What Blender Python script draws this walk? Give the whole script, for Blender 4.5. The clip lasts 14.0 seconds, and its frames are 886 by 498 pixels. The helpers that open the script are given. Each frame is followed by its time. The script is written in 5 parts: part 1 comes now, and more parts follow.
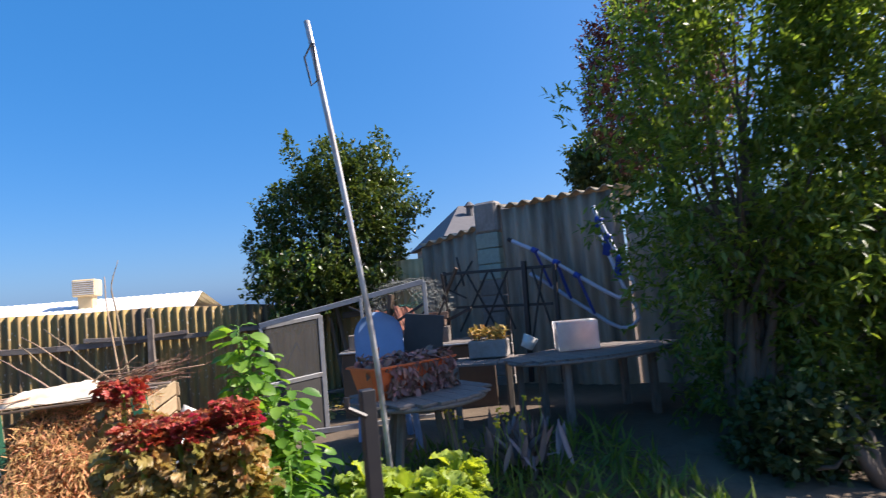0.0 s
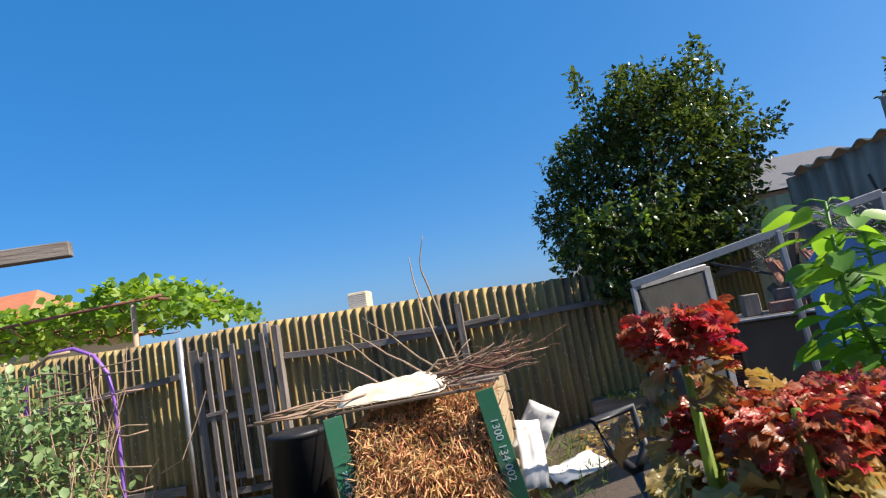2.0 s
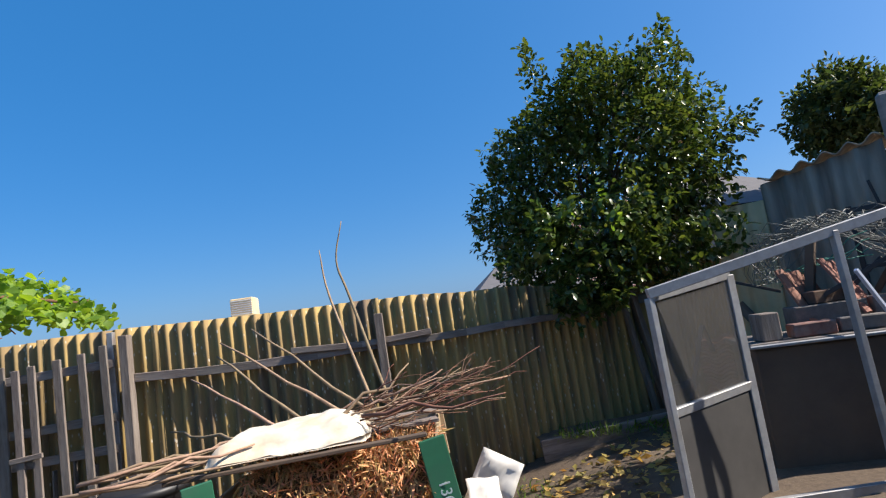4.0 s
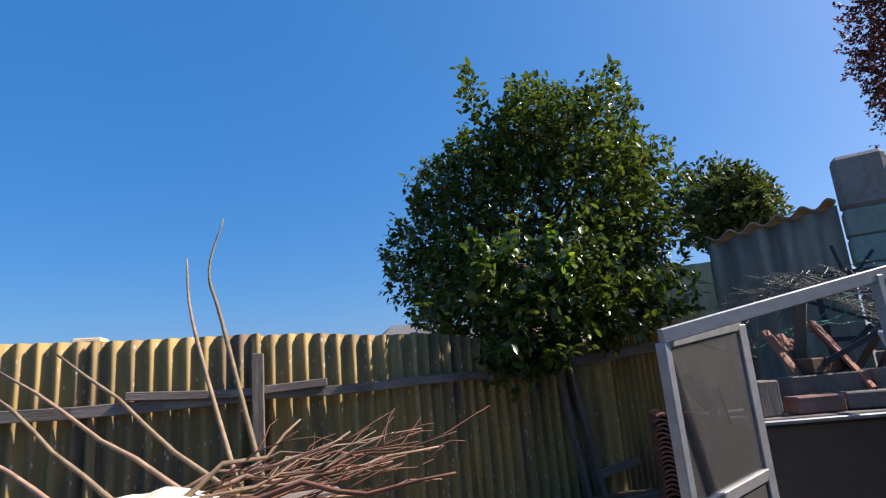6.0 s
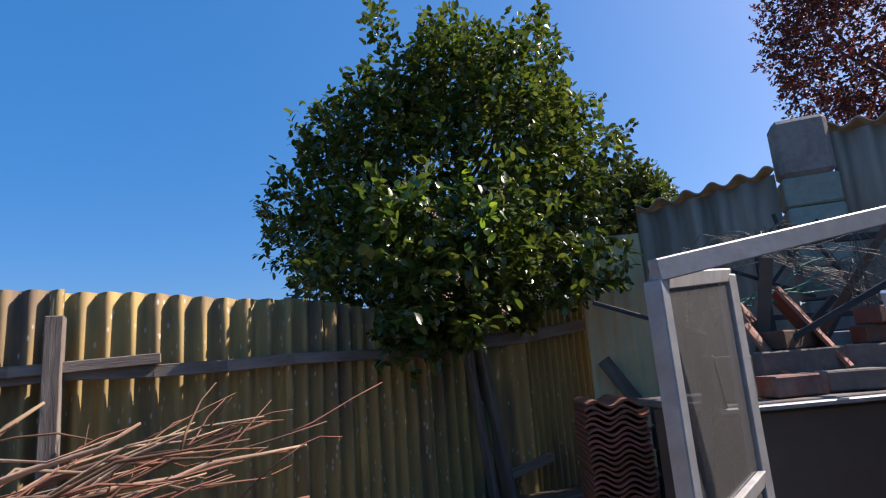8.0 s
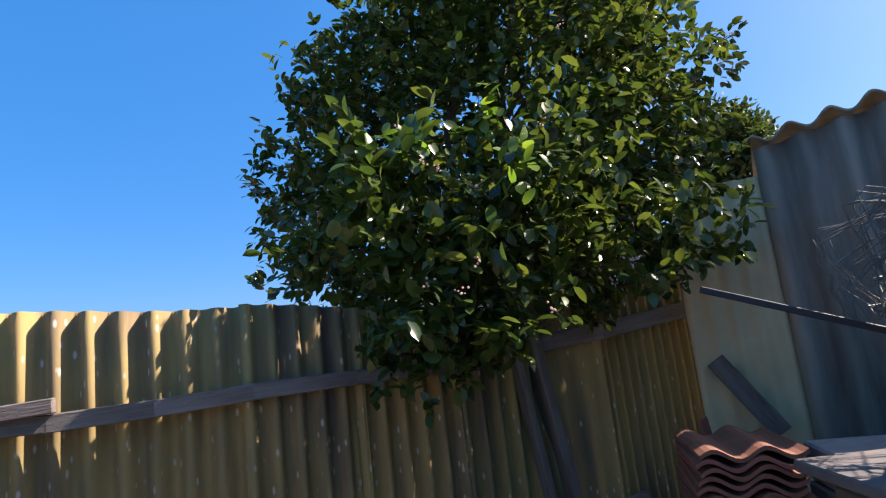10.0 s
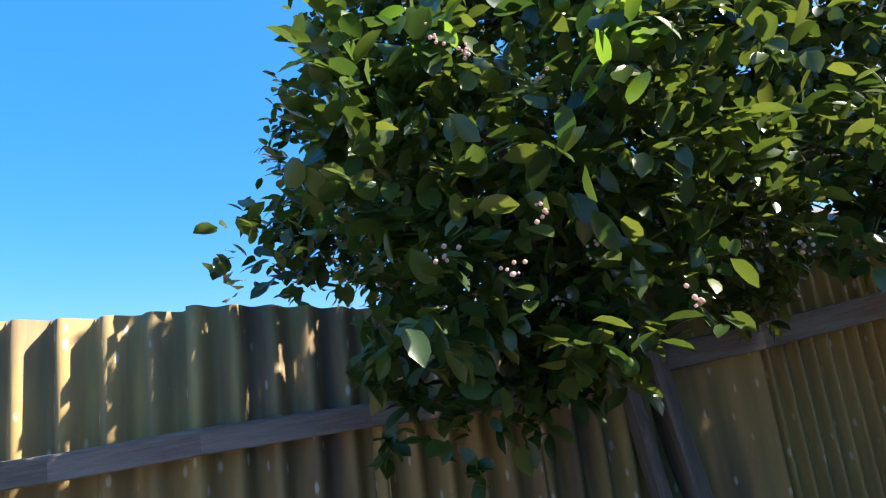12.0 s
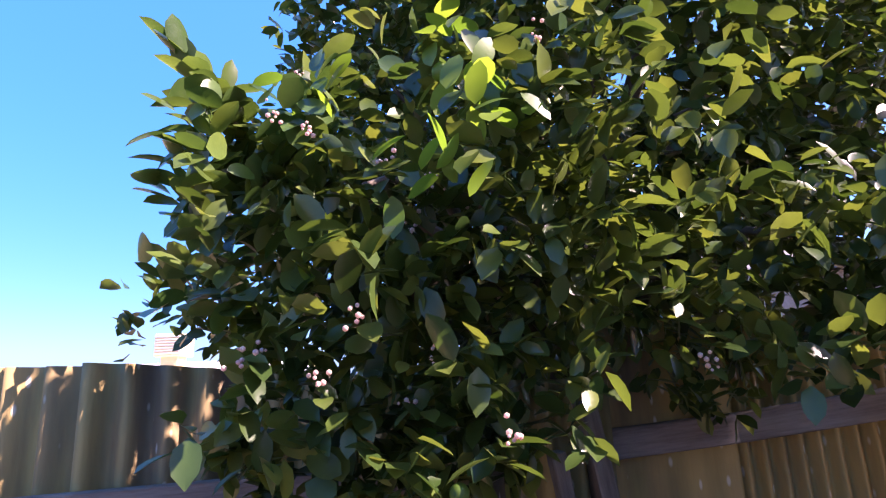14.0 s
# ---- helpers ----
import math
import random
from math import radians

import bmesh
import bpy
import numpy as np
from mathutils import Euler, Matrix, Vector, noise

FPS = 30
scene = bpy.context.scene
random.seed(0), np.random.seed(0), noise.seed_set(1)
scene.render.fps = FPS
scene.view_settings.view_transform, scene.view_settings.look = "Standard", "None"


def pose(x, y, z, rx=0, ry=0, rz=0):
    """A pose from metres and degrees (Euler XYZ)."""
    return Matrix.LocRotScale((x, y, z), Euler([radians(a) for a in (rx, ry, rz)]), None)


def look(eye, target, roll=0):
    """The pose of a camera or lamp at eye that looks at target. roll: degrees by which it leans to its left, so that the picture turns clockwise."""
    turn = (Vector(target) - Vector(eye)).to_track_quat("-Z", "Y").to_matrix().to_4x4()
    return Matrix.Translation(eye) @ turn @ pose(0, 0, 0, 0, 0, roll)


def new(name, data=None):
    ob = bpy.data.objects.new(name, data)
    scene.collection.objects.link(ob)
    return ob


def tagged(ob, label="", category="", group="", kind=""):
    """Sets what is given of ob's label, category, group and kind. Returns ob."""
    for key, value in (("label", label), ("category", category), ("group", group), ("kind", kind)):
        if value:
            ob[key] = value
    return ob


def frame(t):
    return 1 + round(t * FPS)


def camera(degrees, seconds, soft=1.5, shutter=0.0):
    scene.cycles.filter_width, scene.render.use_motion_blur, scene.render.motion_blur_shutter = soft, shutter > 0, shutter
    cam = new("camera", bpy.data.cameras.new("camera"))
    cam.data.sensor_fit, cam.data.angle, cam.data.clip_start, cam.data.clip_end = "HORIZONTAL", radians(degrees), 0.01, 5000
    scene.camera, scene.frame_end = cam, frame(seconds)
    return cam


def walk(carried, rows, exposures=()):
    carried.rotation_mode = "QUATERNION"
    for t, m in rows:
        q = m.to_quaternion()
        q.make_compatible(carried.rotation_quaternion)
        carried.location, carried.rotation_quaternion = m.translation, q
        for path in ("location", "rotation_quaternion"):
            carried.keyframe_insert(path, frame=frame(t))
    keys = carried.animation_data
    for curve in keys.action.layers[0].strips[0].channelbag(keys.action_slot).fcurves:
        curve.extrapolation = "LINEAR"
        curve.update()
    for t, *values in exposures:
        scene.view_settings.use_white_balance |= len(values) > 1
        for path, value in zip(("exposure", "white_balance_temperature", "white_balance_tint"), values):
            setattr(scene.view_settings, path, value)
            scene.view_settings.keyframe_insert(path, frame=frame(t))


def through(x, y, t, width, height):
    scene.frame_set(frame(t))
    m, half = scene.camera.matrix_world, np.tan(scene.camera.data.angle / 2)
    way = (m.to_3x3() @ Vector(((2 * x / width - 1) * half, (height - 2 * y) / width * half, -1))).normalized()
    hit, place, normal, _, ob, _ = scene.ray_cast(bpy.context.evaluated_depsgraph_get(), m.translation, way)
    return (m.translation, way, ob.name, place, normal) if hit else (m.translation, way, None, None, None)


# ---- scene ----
# camera and walk
cam = camera(76.0, 14.0, soft=1.2, shutter=0.12)
PATH = [
    (0, (1.86, -1.763, 1.67), (2.34, 0.175, 1.83), -5.1),
    (0.5, (1.48, -1.16, 1.58), (1.52, 0.84, 1.74), -8.8),
    (0.9, (1.214, -0.792, 1.472), (0.928, 1.179, 1.644), -12.5),
    (1, (1.173, -0.696, 1.456), (0.851, 1.271, 1.623), -13.5),
    (1.5, (0.974, -0.309, 1.44), (0.601, 1.64, 1.685), -11.8),
    (2, (0.746, -0.088, 1.45), (0.481, 1.875, 1.729), -9.9),
    (2.2, (0.666, 0.01, 1.455), (0.425, 1.972, 1.755), -9.6),
    (4.3, (0.284, 1.325, 1.539), (0.464, 3.3, 1.798), -7.9),
    (4.5, (0.247, 1.433, 1.543), (0.469, 3.403, 1.807), -7.5),
    (5, (0.135, 1.64, 1.535), (0.466, 3.59, 1.832), -6.5),
    (5.5, (0.103, 1.806, 1.508), (0.503, 3.731, 1.876), -5.6),
    (6, (0.219, 2.122, 1.446), (0.727, 4.003, 1.895), -4.7),
    (6.5, (0.273, 2.345, 1.4), (0.917, 4.168, 1.911), -4.6),
    (7, (0.211, 2.506, 1.387), (0.998, 4.286, 1.849), -3.3),
    (7.5, (0.254, 2.677, 1.349), (1.081, 4.447, 1.781), -3.7),
    (8, (0.489, 2.916, 1.358), (1.322, 4.687, 1.766), -4.2),
    (8.2, (0.542, 2.98, 1.359), (1.377, 4.754, 1.752), -4.4),
    (10.3, (1.199, 3.897, 1.56), (1.743, 5.79, 1.903), -6.8),
    (10.5, (1.236, 4.009, 1.576), (1.776, 5.903, 1.919), -6.9),
    (11, (1.369, 4.256, 1.624), (1.771, 6.177, 2.008), -6.2),
    (11.5, (1.489, 4.47, 1.605), (1.718, 6.415, 2.008), -6.1),
    (12, (1.476, 4.533, 1.562), (1.69, 6.481, 1.963), -7.0),
    (12.5, (1.508, 4.567, 1.552), (1.707, 6.515, 1.957), -7.5),
    (13, (1.789, 4.578, 1.521), (1.851, 6.525, 1.973), -7.4),
    (13.5, (1.921, 4.586, 1.627), (1.882, 6.534, 2.079), -5.5),
    (14, (1.912, 4.587, 1.69), (1.869, 6.544, 2.16), -2.5),
]
EXPOSURE = [(0.0, 0.98, 6600, 18), (1.5, 0.86, 6500, 12), (2.2, 0.82, 6500, 12), (4.3, 0.76, 6550, 13), (8.2, 0.8, 6700, 20), (10.3, 1.3, 6550, 19), (12.0, 1.7, 6400, 14), (13.0, 1.9, 6600, 28), (14.0, 2.2, 6700, 46)]
walk(cam, [(t, look(eye, target, roll)) for t, eye, target, roll in PATH], EXPOSURE)

# world and sun
SUN_AZ, SUN_EL = radians(98), radians(42)
world = bpy.data.worlds.new("world")
scene.world = world
world.use_nodes = True
wn = world.node_tree.nodes
sky = wn.new("ShaderNodeTexSky")
sky.sky_type = "NISHITA"
sky.sun_disc = False
sky.sun_elevation, sky.sun_rotation = SUN_EL, SUN_AZ
sky.air_density, sky.dust_density, sky.ozone_density = 0.9, 2.2, 3.0
tone = wn.new("ShaderNodeHueSaturation")
tone.inputs["Saturation"].default_value = 1.4
world.node_tree.links.new(sky.outputs[0], tone.inputs["Color"])
haze = wn.new("ShaderNodeMixRGB")
haze.inputs[0].default_value = 0.46
haze.inputs[2].default_value = (0.28, 1.72, 4.4, 1.0)
world.node_tree.links.new(tone.outputs[0], haze.inputs[1])
world.node_tree.links.new(haze.outputs[0], wn["Background"].inputs[0])
wn["Background"].inputs[1].default_value = 0.103
sun = new("sun", bpy.data.lights.new("sun", "SUN"))
sun.data.energy, sun.data.angle, sun.data.color = 5.5, radians(0.5), (1.0, 0.93, 0.82)
sun_dir = Vector((math.sin(SUN_AZ) * math.cos(SUN_EL), math.cos(SUN_AZ) * math.cos(SUN_EL), math.sin(SUN_EL)))
sun.matrix_world = look(sun_dir * 40, (0, 0, 0))


# materials
def material(name, base, other, scale=6.0, rough=0.8, metal=0.0, bump=0.3, stain=None, stain_scale=1.5, stain_amount=0.4,
             stretch=(1, 1, 1), vary=0.0, through=0.0, island=0.0, speck=None):
    """A surface with grain at one scale and stains at a larger one. vary: from object to object; island: from piece to piece; through: light let through."""
    m = bpy.data.materials.new(name)
    m.use_nodes = True
    n, l = m.node_tree.nodes, m.node_tree.links
    bsdf = n["Principled BSDF"]
    co = n.new("ShaderNodeTexCoord")
    mp = n.new("ShaderNodeMapping")
    mp.inputs["Scale"].default_value = stretch
    l.new(co.outputs["Object"], mp.inputs["Vector"])
    fine = n.new("ShaderNodeTexNoise")
    fine.inputs["Scale"].default_value, fine.inputs["Detail"].default_value, fine.inputs["Roughness"].default_value = scale, 6, 0.65
    l.new(mp.outputs[0], fine.inputs["Vector"])
    ramp = n.new("ShaderNodeMapRange")
    ramp.inputs[1].default_value, ramp.inputs[2].default_value = 0.3, 0.7
    l.new(fine.outputs[0], ramp.inputs[0])
    mix = n.new("ShaderNodeMix")
    mix.data_type = "RGBA"
    mix.inputs[6].default_value, mix.inputs[7].default_value = (*base, 1), (*other, 1)
    l.new(ramp.outputs[0], mix.inputs[0])
    col = mix.outputs[2]
    if stain:
        big = n.new("ShaderNodeTexNoise")
        big.inputs["Scale"].default_value, big.inputs["Detail"].default_value, big.inputs["Roughness"].default_value = stain_scale, 5, 0.6
        l.new(mp.outputs[0], big.inputs["Vector"])
        br = n.new("ShaderNodeMapRange")
        br.inputs[1].default_value, br.inputs[2].default_value, br.inputs[4].default_value = 0.46, 0.66, stain_amount
        l.new(big.outputs[0], br.inputs[0])
        sm = n.new("ShaderNodeMix")
        sm.data_type = "RGBA"
        sm.inputs[7].default_value = (*stain, 1)
        l.new(br.outputs[0], sm.inputs[0])
        l.new(col, sm.inputs[6])
        col = sm.outputs[2]
    if speck:
        dots = n.new("ShaderNodeTexVoronoi")
        dots.inputs["Scale"].default_value = 16
        sp = n.new("ShaderNodeMapping")
        sp.inputs["Scale"].default_value = (1.6, 1.6, 0.7)
        l.new(co.outputs["Object"], sp.inputs["Vector"])
        l.new(sp.outputs[0], dots.inputs["Vector"])
        dr = n.new("ShaderNodeMapRange")
        dr.inputs[1].default_value, dr.inputs[2].default_value, dr.inputs[3].default_value, dr.inputs[4].default_value = 0.1, 0.2, 0.8, 0.0
        l.new(dots.outputs["Distance"], dr.inputs[0])
        ds = n.new("ShaderNodeMix")
        ds.data_type = "RGBA"
        ds.inputs[7].default_value = (*speck, 1)
        l.new(dr.outputs[0], ds.inputs[0])
        l.new(col, ds.inputs[6])
        col = ds.outputs[2]
    for amount, node, out in ((vary, "ShaderNodeObjectInfo", "Random"), (island, "ShaderNodeNewGeometry", "Random Per Island")):
        if amount:
            oi = n.new(node)
            vr = n.new("ShaderNodeMapRange")
            vr.inputs[3].default_value, vr.inputs[4].default_value = 1 - amount, 1 + amount
            l.new(oi.outputs[out], vr.inputs[0])
            hs = n.new("ShaderNodeHueSaturation")
            l.new(vr.outputs[0], hs.inputs["Value"])
            l.new(col, hs.inputs["Color"])
            hr = n.new("ShaderNodeMapRange")
            hr.inputs[3].default_value, hr.inputs[4].default_value = 0.5 + amount * 0.06, 0.5 - amount * 0.06
            l.new(oi.outputs[out], hr.inputs[0])
            l.new(hr.outputs[0], hs.inputs["Hue"])
            col = hs.outputs[0]
    l.new(col, bsdf.inputs["Base Color"])
    bsdf.inputs["Roughness"].default_value, bsdf.inputs["Metallic"].default_value = rough, metal
    if bump:
        bp = n.new("ShaderNodeBump")
        bp.inputs["Strength"].default_value, bp.inputs["Distance"].default_value = bump, 0.01
        l.new(fine.outputs[0], bp.inputs["Height"])
        l.new(bp.outputs[0], bsdf.inputs["Normal"])
    if through:
        tr = n.new("ShaderNodeBsdfTranslucent")
        hs = n.new("ShaderNodeHueSaturation")
        hs.inputs["Value"].default_value, hs.inputs["Saturation"].default_value, hs.inputs["Hue"].default_value = 2.2, 1.1, 0.485
        l.new(col, hs.inputs["Color"])
        l.new(hs.outputs[0], tr.inputs["Color"])
        ms = n.new("ShaderNodeMixShader")
        ms.inputs[0].default_value = through
        l.new(bsdf.outputs[0], ms.inputs[1])
        l.new(tr.outputs[0], ms.inputs[2])
        l.new(ms.outputs[0], n["Material Output"].inputs[0])
    return m


M = {}
M["fence"] = material("weathered_cement_sheet", (0.4, 0.28, 0.095), (0.25, 0.175, 0.07), 11, 0.9, bump=0.3, stain=(0.12, 0.085, 0.06), stain_scale=3.2, stain_amount=0.95, stretch=(1, 1, 0.16), vary=0.14, speck=(0.55, 0.5, 0.4))
M["fence_grey"] = material("grey_cement_sheet", (0.43, 0.345, 0.265), (0.31, 0.25, 0.19), 7, 0.9, bump=0.25, stain=(0.065, 0.05, 0.04), stain_scale=3.0, stain_amount=0.75, stretch=(1, 1, 0.16), vary=0.05)
M["cream"] = material("cream_ribbed_steel", (0.7, 0.53, 0.29), (0.6, 0.45, 0.24), 5, 0.6, bump=0.05, stain=(0.3, 0.22, 0.12), stain_scale=1.2, stain_amount=0.4)
M["roof_edge"] = material("lichened_cement_roof", (0.4, 0.35, 0.26), (0.3, 0.26, 0.19), 9, 0.9, bump=0.4, stain=(0.12, 0.1, 0.085), stain_scale=5, stain_amount=0.6)
M["wood"] = material("weathered_grey_timber", (0.22, 0.18, 0.15), (0.1, 0.08, 0.066), 14, 0.9, bump=0.5, stain=(0.3, 0.27, 0.24), stain_scale=3, stain_amount=0.5, stretch=(6, 6, 0.6), vary=0.15)
M["wood_h"] = material("weathered_grey_rail", (0.22, 0.18, 0.15), (0.1, 0.08, 0.066), 14, 0.9, bump=0.5, stain=(0.3, 0.27, 0.24), stain_scale=3, stain_amount=0.5, stretch=(0.6, 6, 6), vary=0.15)
M["galv"] = material("galvanised_pipe", (0.5, 0.5, 0.5), (0.36, 0.35, 0.34), 20, 0.45, 0.6, bump=0.1, stain=(0.25, 0.15, 0.09), stain_scale=4, stain_amount=0.5)
M["alu"] = material("old_aluminium_frame", (0.36, 0.37, 0.38), (0.25, 0.25, 0.26), 18, 0.55, 0.4, bump=0.1, stain=(0.28, 0.25, 0.2), stain_scale=5, stain_amount=0.4)
M["leaf"] = material("citrus_leaf", (0.046, 0.076, 0.016), (0.07, 0.105, 0.02), 9, 0.3, bump=0.1, through=0.24, island=0.5)
M["leaf_young"] = material("young_citrus_leaf", (0.08, 0.15, 0.022), (0.115, 0.19, 0.032), 9, 0.4, bump=0.1, through=0.4, vary=0.35)
M["bark"] = material("grey_bark", (0.13, 0.1, 0.075), (0.07, 0.055, 0.04), 18, 0.9, bump=0.8, stretch=(1, 1, 0.3))
# darker copy of block with the bench's shade in its colour, plus grime stains
M["rubble_block"] = material("shaded_dirty_block", (0.19, 0.165, 0.145), (0.12, 0.105, 0.095), 24, 0.95, bump=0.5, stain=(0.08, 0.07, 0.06), stain_scale=5, stain_amount=0.6, vary=0.15)
M["soil"] = material("dry_garden_soil", (0.12, 0.085, 0.055), (0.075, 0.052, 0.035), 25, 0.95, bump=0.9, stain=(0.17, 0.13, 0.085), stain_scale=1.3, stain_amount=0.6)
M["grass"] = material("lawn_grass", (0.06, 0.12, 0.015), (0.11, 0.17, 0.025), 12, 0.7, bump=0, through=0.25, island=0.4)
M["brick_red"] = material("terracotta_tile", (0.34, 0.115, 0.07), (0.24, 0.08, 0.052), 16, 0.75, bump=0.3, stain=(0.2, 0.09, 0.06), stain_scale=4, stain_amount=0.5, vary=0.2)
M["block"] = material("grey_concrete_block", (0.3, 0.28, 0.26), (0.22, 0.205, 0.19), 24, 0.95, bump=0.5, stain=(0.15, 0.13, 0.11), stain_scale=3, stain_amount=0.4, vary=0.12)
M["block_green"] = material("pale_green_block", (0.33, 0.4, 0.34), (0.25, 0.3, 0.26), 20, 0.9, bump=0.4, stain=(0.2, 0.2, 0.18), stain_scale=3, vary=0.1)
M["roof_white"] = material("pale_steel_roof", (0.75, 0.75, 0.75), (0.66, 0.66, 0.67), 3, 0.5, bump=0.02, stain=(0.55, 0.54, 0.52), stain_scale=0.6)
M["roof_grey"] = material("grey_tile_roof", (0.13, 0.125, 0.13), (0.09, 0.088, 0.09), 6, 0.8, bump=0.3, stretch=(1, 1, 6))


# mesh helpers
def part(name, bm, mat, parent=None, label="", smooth=False, kind=""):
    """One mesh object from a bmesh, under a thing or a part; the mesh is in world metres."""
    me = bpy.data.meshes.new(name)
    bmesh.ops.recalc_face_normals(bm, faces=bm.faces)
    bm.to_mesh(me)
    bm.free()
    return link(name, me, mat, parent, label, smooth, kind)


def link(name, me, mat, parent=None, label="", smooth=False, kind=""):
    me.materials.append(M[mat] if isinstance(mat, str) else mat)
    if smooth:
        me.polygons.foreach_set("use_smooth", [True] * len(me.polygons))
    ob = new(name, me)
    hang(ob, parent)
    return tagged(ob, label, kind=kind)


def hang(ob, parent):
    if parent:
        ob.parent = parent
        where = parent.matrix_basis
        up = parent.parent
        while up:
            where = up.matrix_basis @ parent.matrix_parent_inverse @ where
            up = up.parent
        ob.matrix_parent_inverse = where.inverted()


def thing(name, base, label, category, group="", kind=""):
    e = new(name)
    e.empty_display_size = 0.1
    e.matrix_basis = Matrix.Translation(base)
    return tagged(e, label, category, group, kind)


def raw(name, verts, faces, mat, parent=None, label="", smooth=False, kind=""):
    me = bpy.data.meshes.new(name)
    me.from_pydata([tuple(v) for v in verts], [], [tuple(f) for f in faces])
    me.update()
    return link(name, me, mat, parent, label, smooth, kind)


def box(bm, size, m=None, bevel=0.0):
    """A box of that size about the origin, moved by m."""
    made = bmesh.ops.create_cube(bm, size=1)["verts"]
    bmesh.ops.scale(bm, vec=size, verts=made)
    if bevel:
        edges = list({e for v in made for e in v.link_edges})
        made = bmesh.ops.bevel(bm, geom=edges, offset=bevel, segments=1, affect="EDGES", profile=0.6)["verts"]
        made = list(made)
    if m is not None:
        bmesh.ops.transform(bm, matrix=m, verts=made)
    return made


def between(a, b, roll=0):
    """The pose in the middle of a and b whose z runs from a to b."""
    a, b = Vector(a), Vector(b)
    q = (b - a).to_track_quat("Z", "Y").to_matrix().to_4x4()
    return Matrix.Translation((a + b) / 2) @ q @ Matrix.Rotation(radians(roll), 4, "Z")


def bar(bm, a, b, w, d, roll=0, bevel=0.003):
    """A squared bar from a to b."""
    return box(bm, (w, d, (Vector(b) - Vector(a)).length), between(a, b, roll), bevel)


def tube(bm, pts, radii, seg=8):
    """A round, tapering tube through points."""
    pts = [Vector(p) for p in pts]
    rings = []
    up = Vector((0.31, 0.2, 0.93))
    for i, p in enumerate(pts):
        d = (pts[min(i + 1, len(pts) - 1)] - pts[max(i - 1, 0)]).normalized()
        s = d.cross(up)
        if s.length < 0.05:
            s = d.cross(Vector((1, 0, 0)))
        s.normalize()
        t = d.cross(s)
        r = radii[i] if hasattr(radii, "__len__") else radii
        rings.append([bm.verts.new(p + (s * math.cos(a) + t * math.sin(a)) * r) for a in (2 * math.pi * k / seg for k in range(seg))])
    for r0, r1 in zip(rings, rings[1:]):
        for k in range(seg):
            bm.faces.new((r0[k], r0[(k + 1) % seg], r1[(k + 1) % seg], r1[k]))
    bm.faces.new(rings[0][::-1])
    bm.faces.new(rings[-1])


def plank(name, a, b, w, d, mat, parent, roll=0, bevel=0.004, label=""):
    """A bar of its own under a thing, with its own mesh along z so that the grain runs with it."""
    bm = bmesh.new()
    length = (Vector(b) - Vector(a)).length
    box(bm, (w, d, length), None, bevel)
    for v in bm.verts:
        n = noise.noise(Vector((v.co.x * 3, v.co.y * 3, v.co.z * 2)) + Vector(a))
        v.co.x += n * w * 0.06
    me = bpy.data.meshes.new(name)
    bm.to_mesh(me)
    bm.free()
    ob = link(name, me, mat, parent, label)
    ob.matrix_basis = between(a, b, roll)
    return ob


def pole(name, pts, radii, mat, parent=None, label="", seg=10):
    bm = bmesh.new()
    tube(bm, pts, radii, seg)
    return part(name, bm, mat, parent, label, smooth=True)


def rounded(pts, n=5):
    """More points on a smooth curve through the given ones."""
    p = [Vector(q) for q in pts]
    p = [p[0] * 2 - p[1]] + p + [p[-1] * 2 - p[-2]]
    out = []
    for a, b, c, d in zip(p, p[1:], p[2:], p[3:]):
        for i in range(n):
            f = i / n
            out.append(0.5 * (2 * b + (c - a) * f + (2 * a - 5 * b + 4 * c - d) * f * f + (3 * b - a - 3 * c + d) * f ** 3))
    return out + [p[-2]]


def wobbly(a, b, sag, n=8, seed=0):
    rng = random.Random(seed)
    a, b = Vector(a), Vector(b)
    out = []
    for i in range(n + 1):
        f = i / n
        p = a.lerp(b, f)
        k = math.sin(math.pi * f) * sag
        out.append(p + Vector((rng.uniform(-k, k), rng.uniform(-k, k), rng.uniform(-k, k))))
    return out


def leaf_shape(length, width, fold=0.25, curl=0.15, n=4):
    """Points and faces of one pointed leaf along +x that folds along its midrib and curls down."""
    v, f = [], []
    for i in range(n + 1):
        s = i / n
        w = width / 2 * (math.sin(math.pi * min(1, s * 0.9 + 0.06)) ** 0.6) if 0 < i < n else width * 0.02
        z = -curl * length * s * s
        v += [(length * s, -w, z + fold * w), (length * s, 0, z), (length * s, w, z + fold * w)]
    for i in range(n):
        b = i * 3
        f += [(b, b + 3, b + 4, b + 1), (b + 1, b + 4, b + 5, b + 2)]
    return np.array(v), f


def scatter_leaves(places, ways, shape, sizes, rng):
    """Joins many leaves into one set of points and faces. ways: the outward way of each leaf."""
    base, faces = shape
    k = len(base)
    n = len(places)
    x = ways / np.linalg.norm(ways, axis=1)[:, None]
    up = np.array([0, 0, 1.0]) + rng.normal(0, 0.45, (n, 3))
    y = np.cross(up, x)
    y /= np.linalg.norm(y, axis=1)[:, None] + 1e-9
    z = np.cross(x, y)
    pts = (places[:, None, :] + sizes[:, None, None] * (base[None, :, 0:1] * x[:, None, :] + base[None, :, 1:2] * y[:, None, :] + base[None, :, 2:3] * z[:, None, :])).reshape(-1, 3)
    f = np.array(faces)
    return pts, (f[None] + (np.arange(n) * k)[:, None, None]).reshape(-1, f.shape[1])


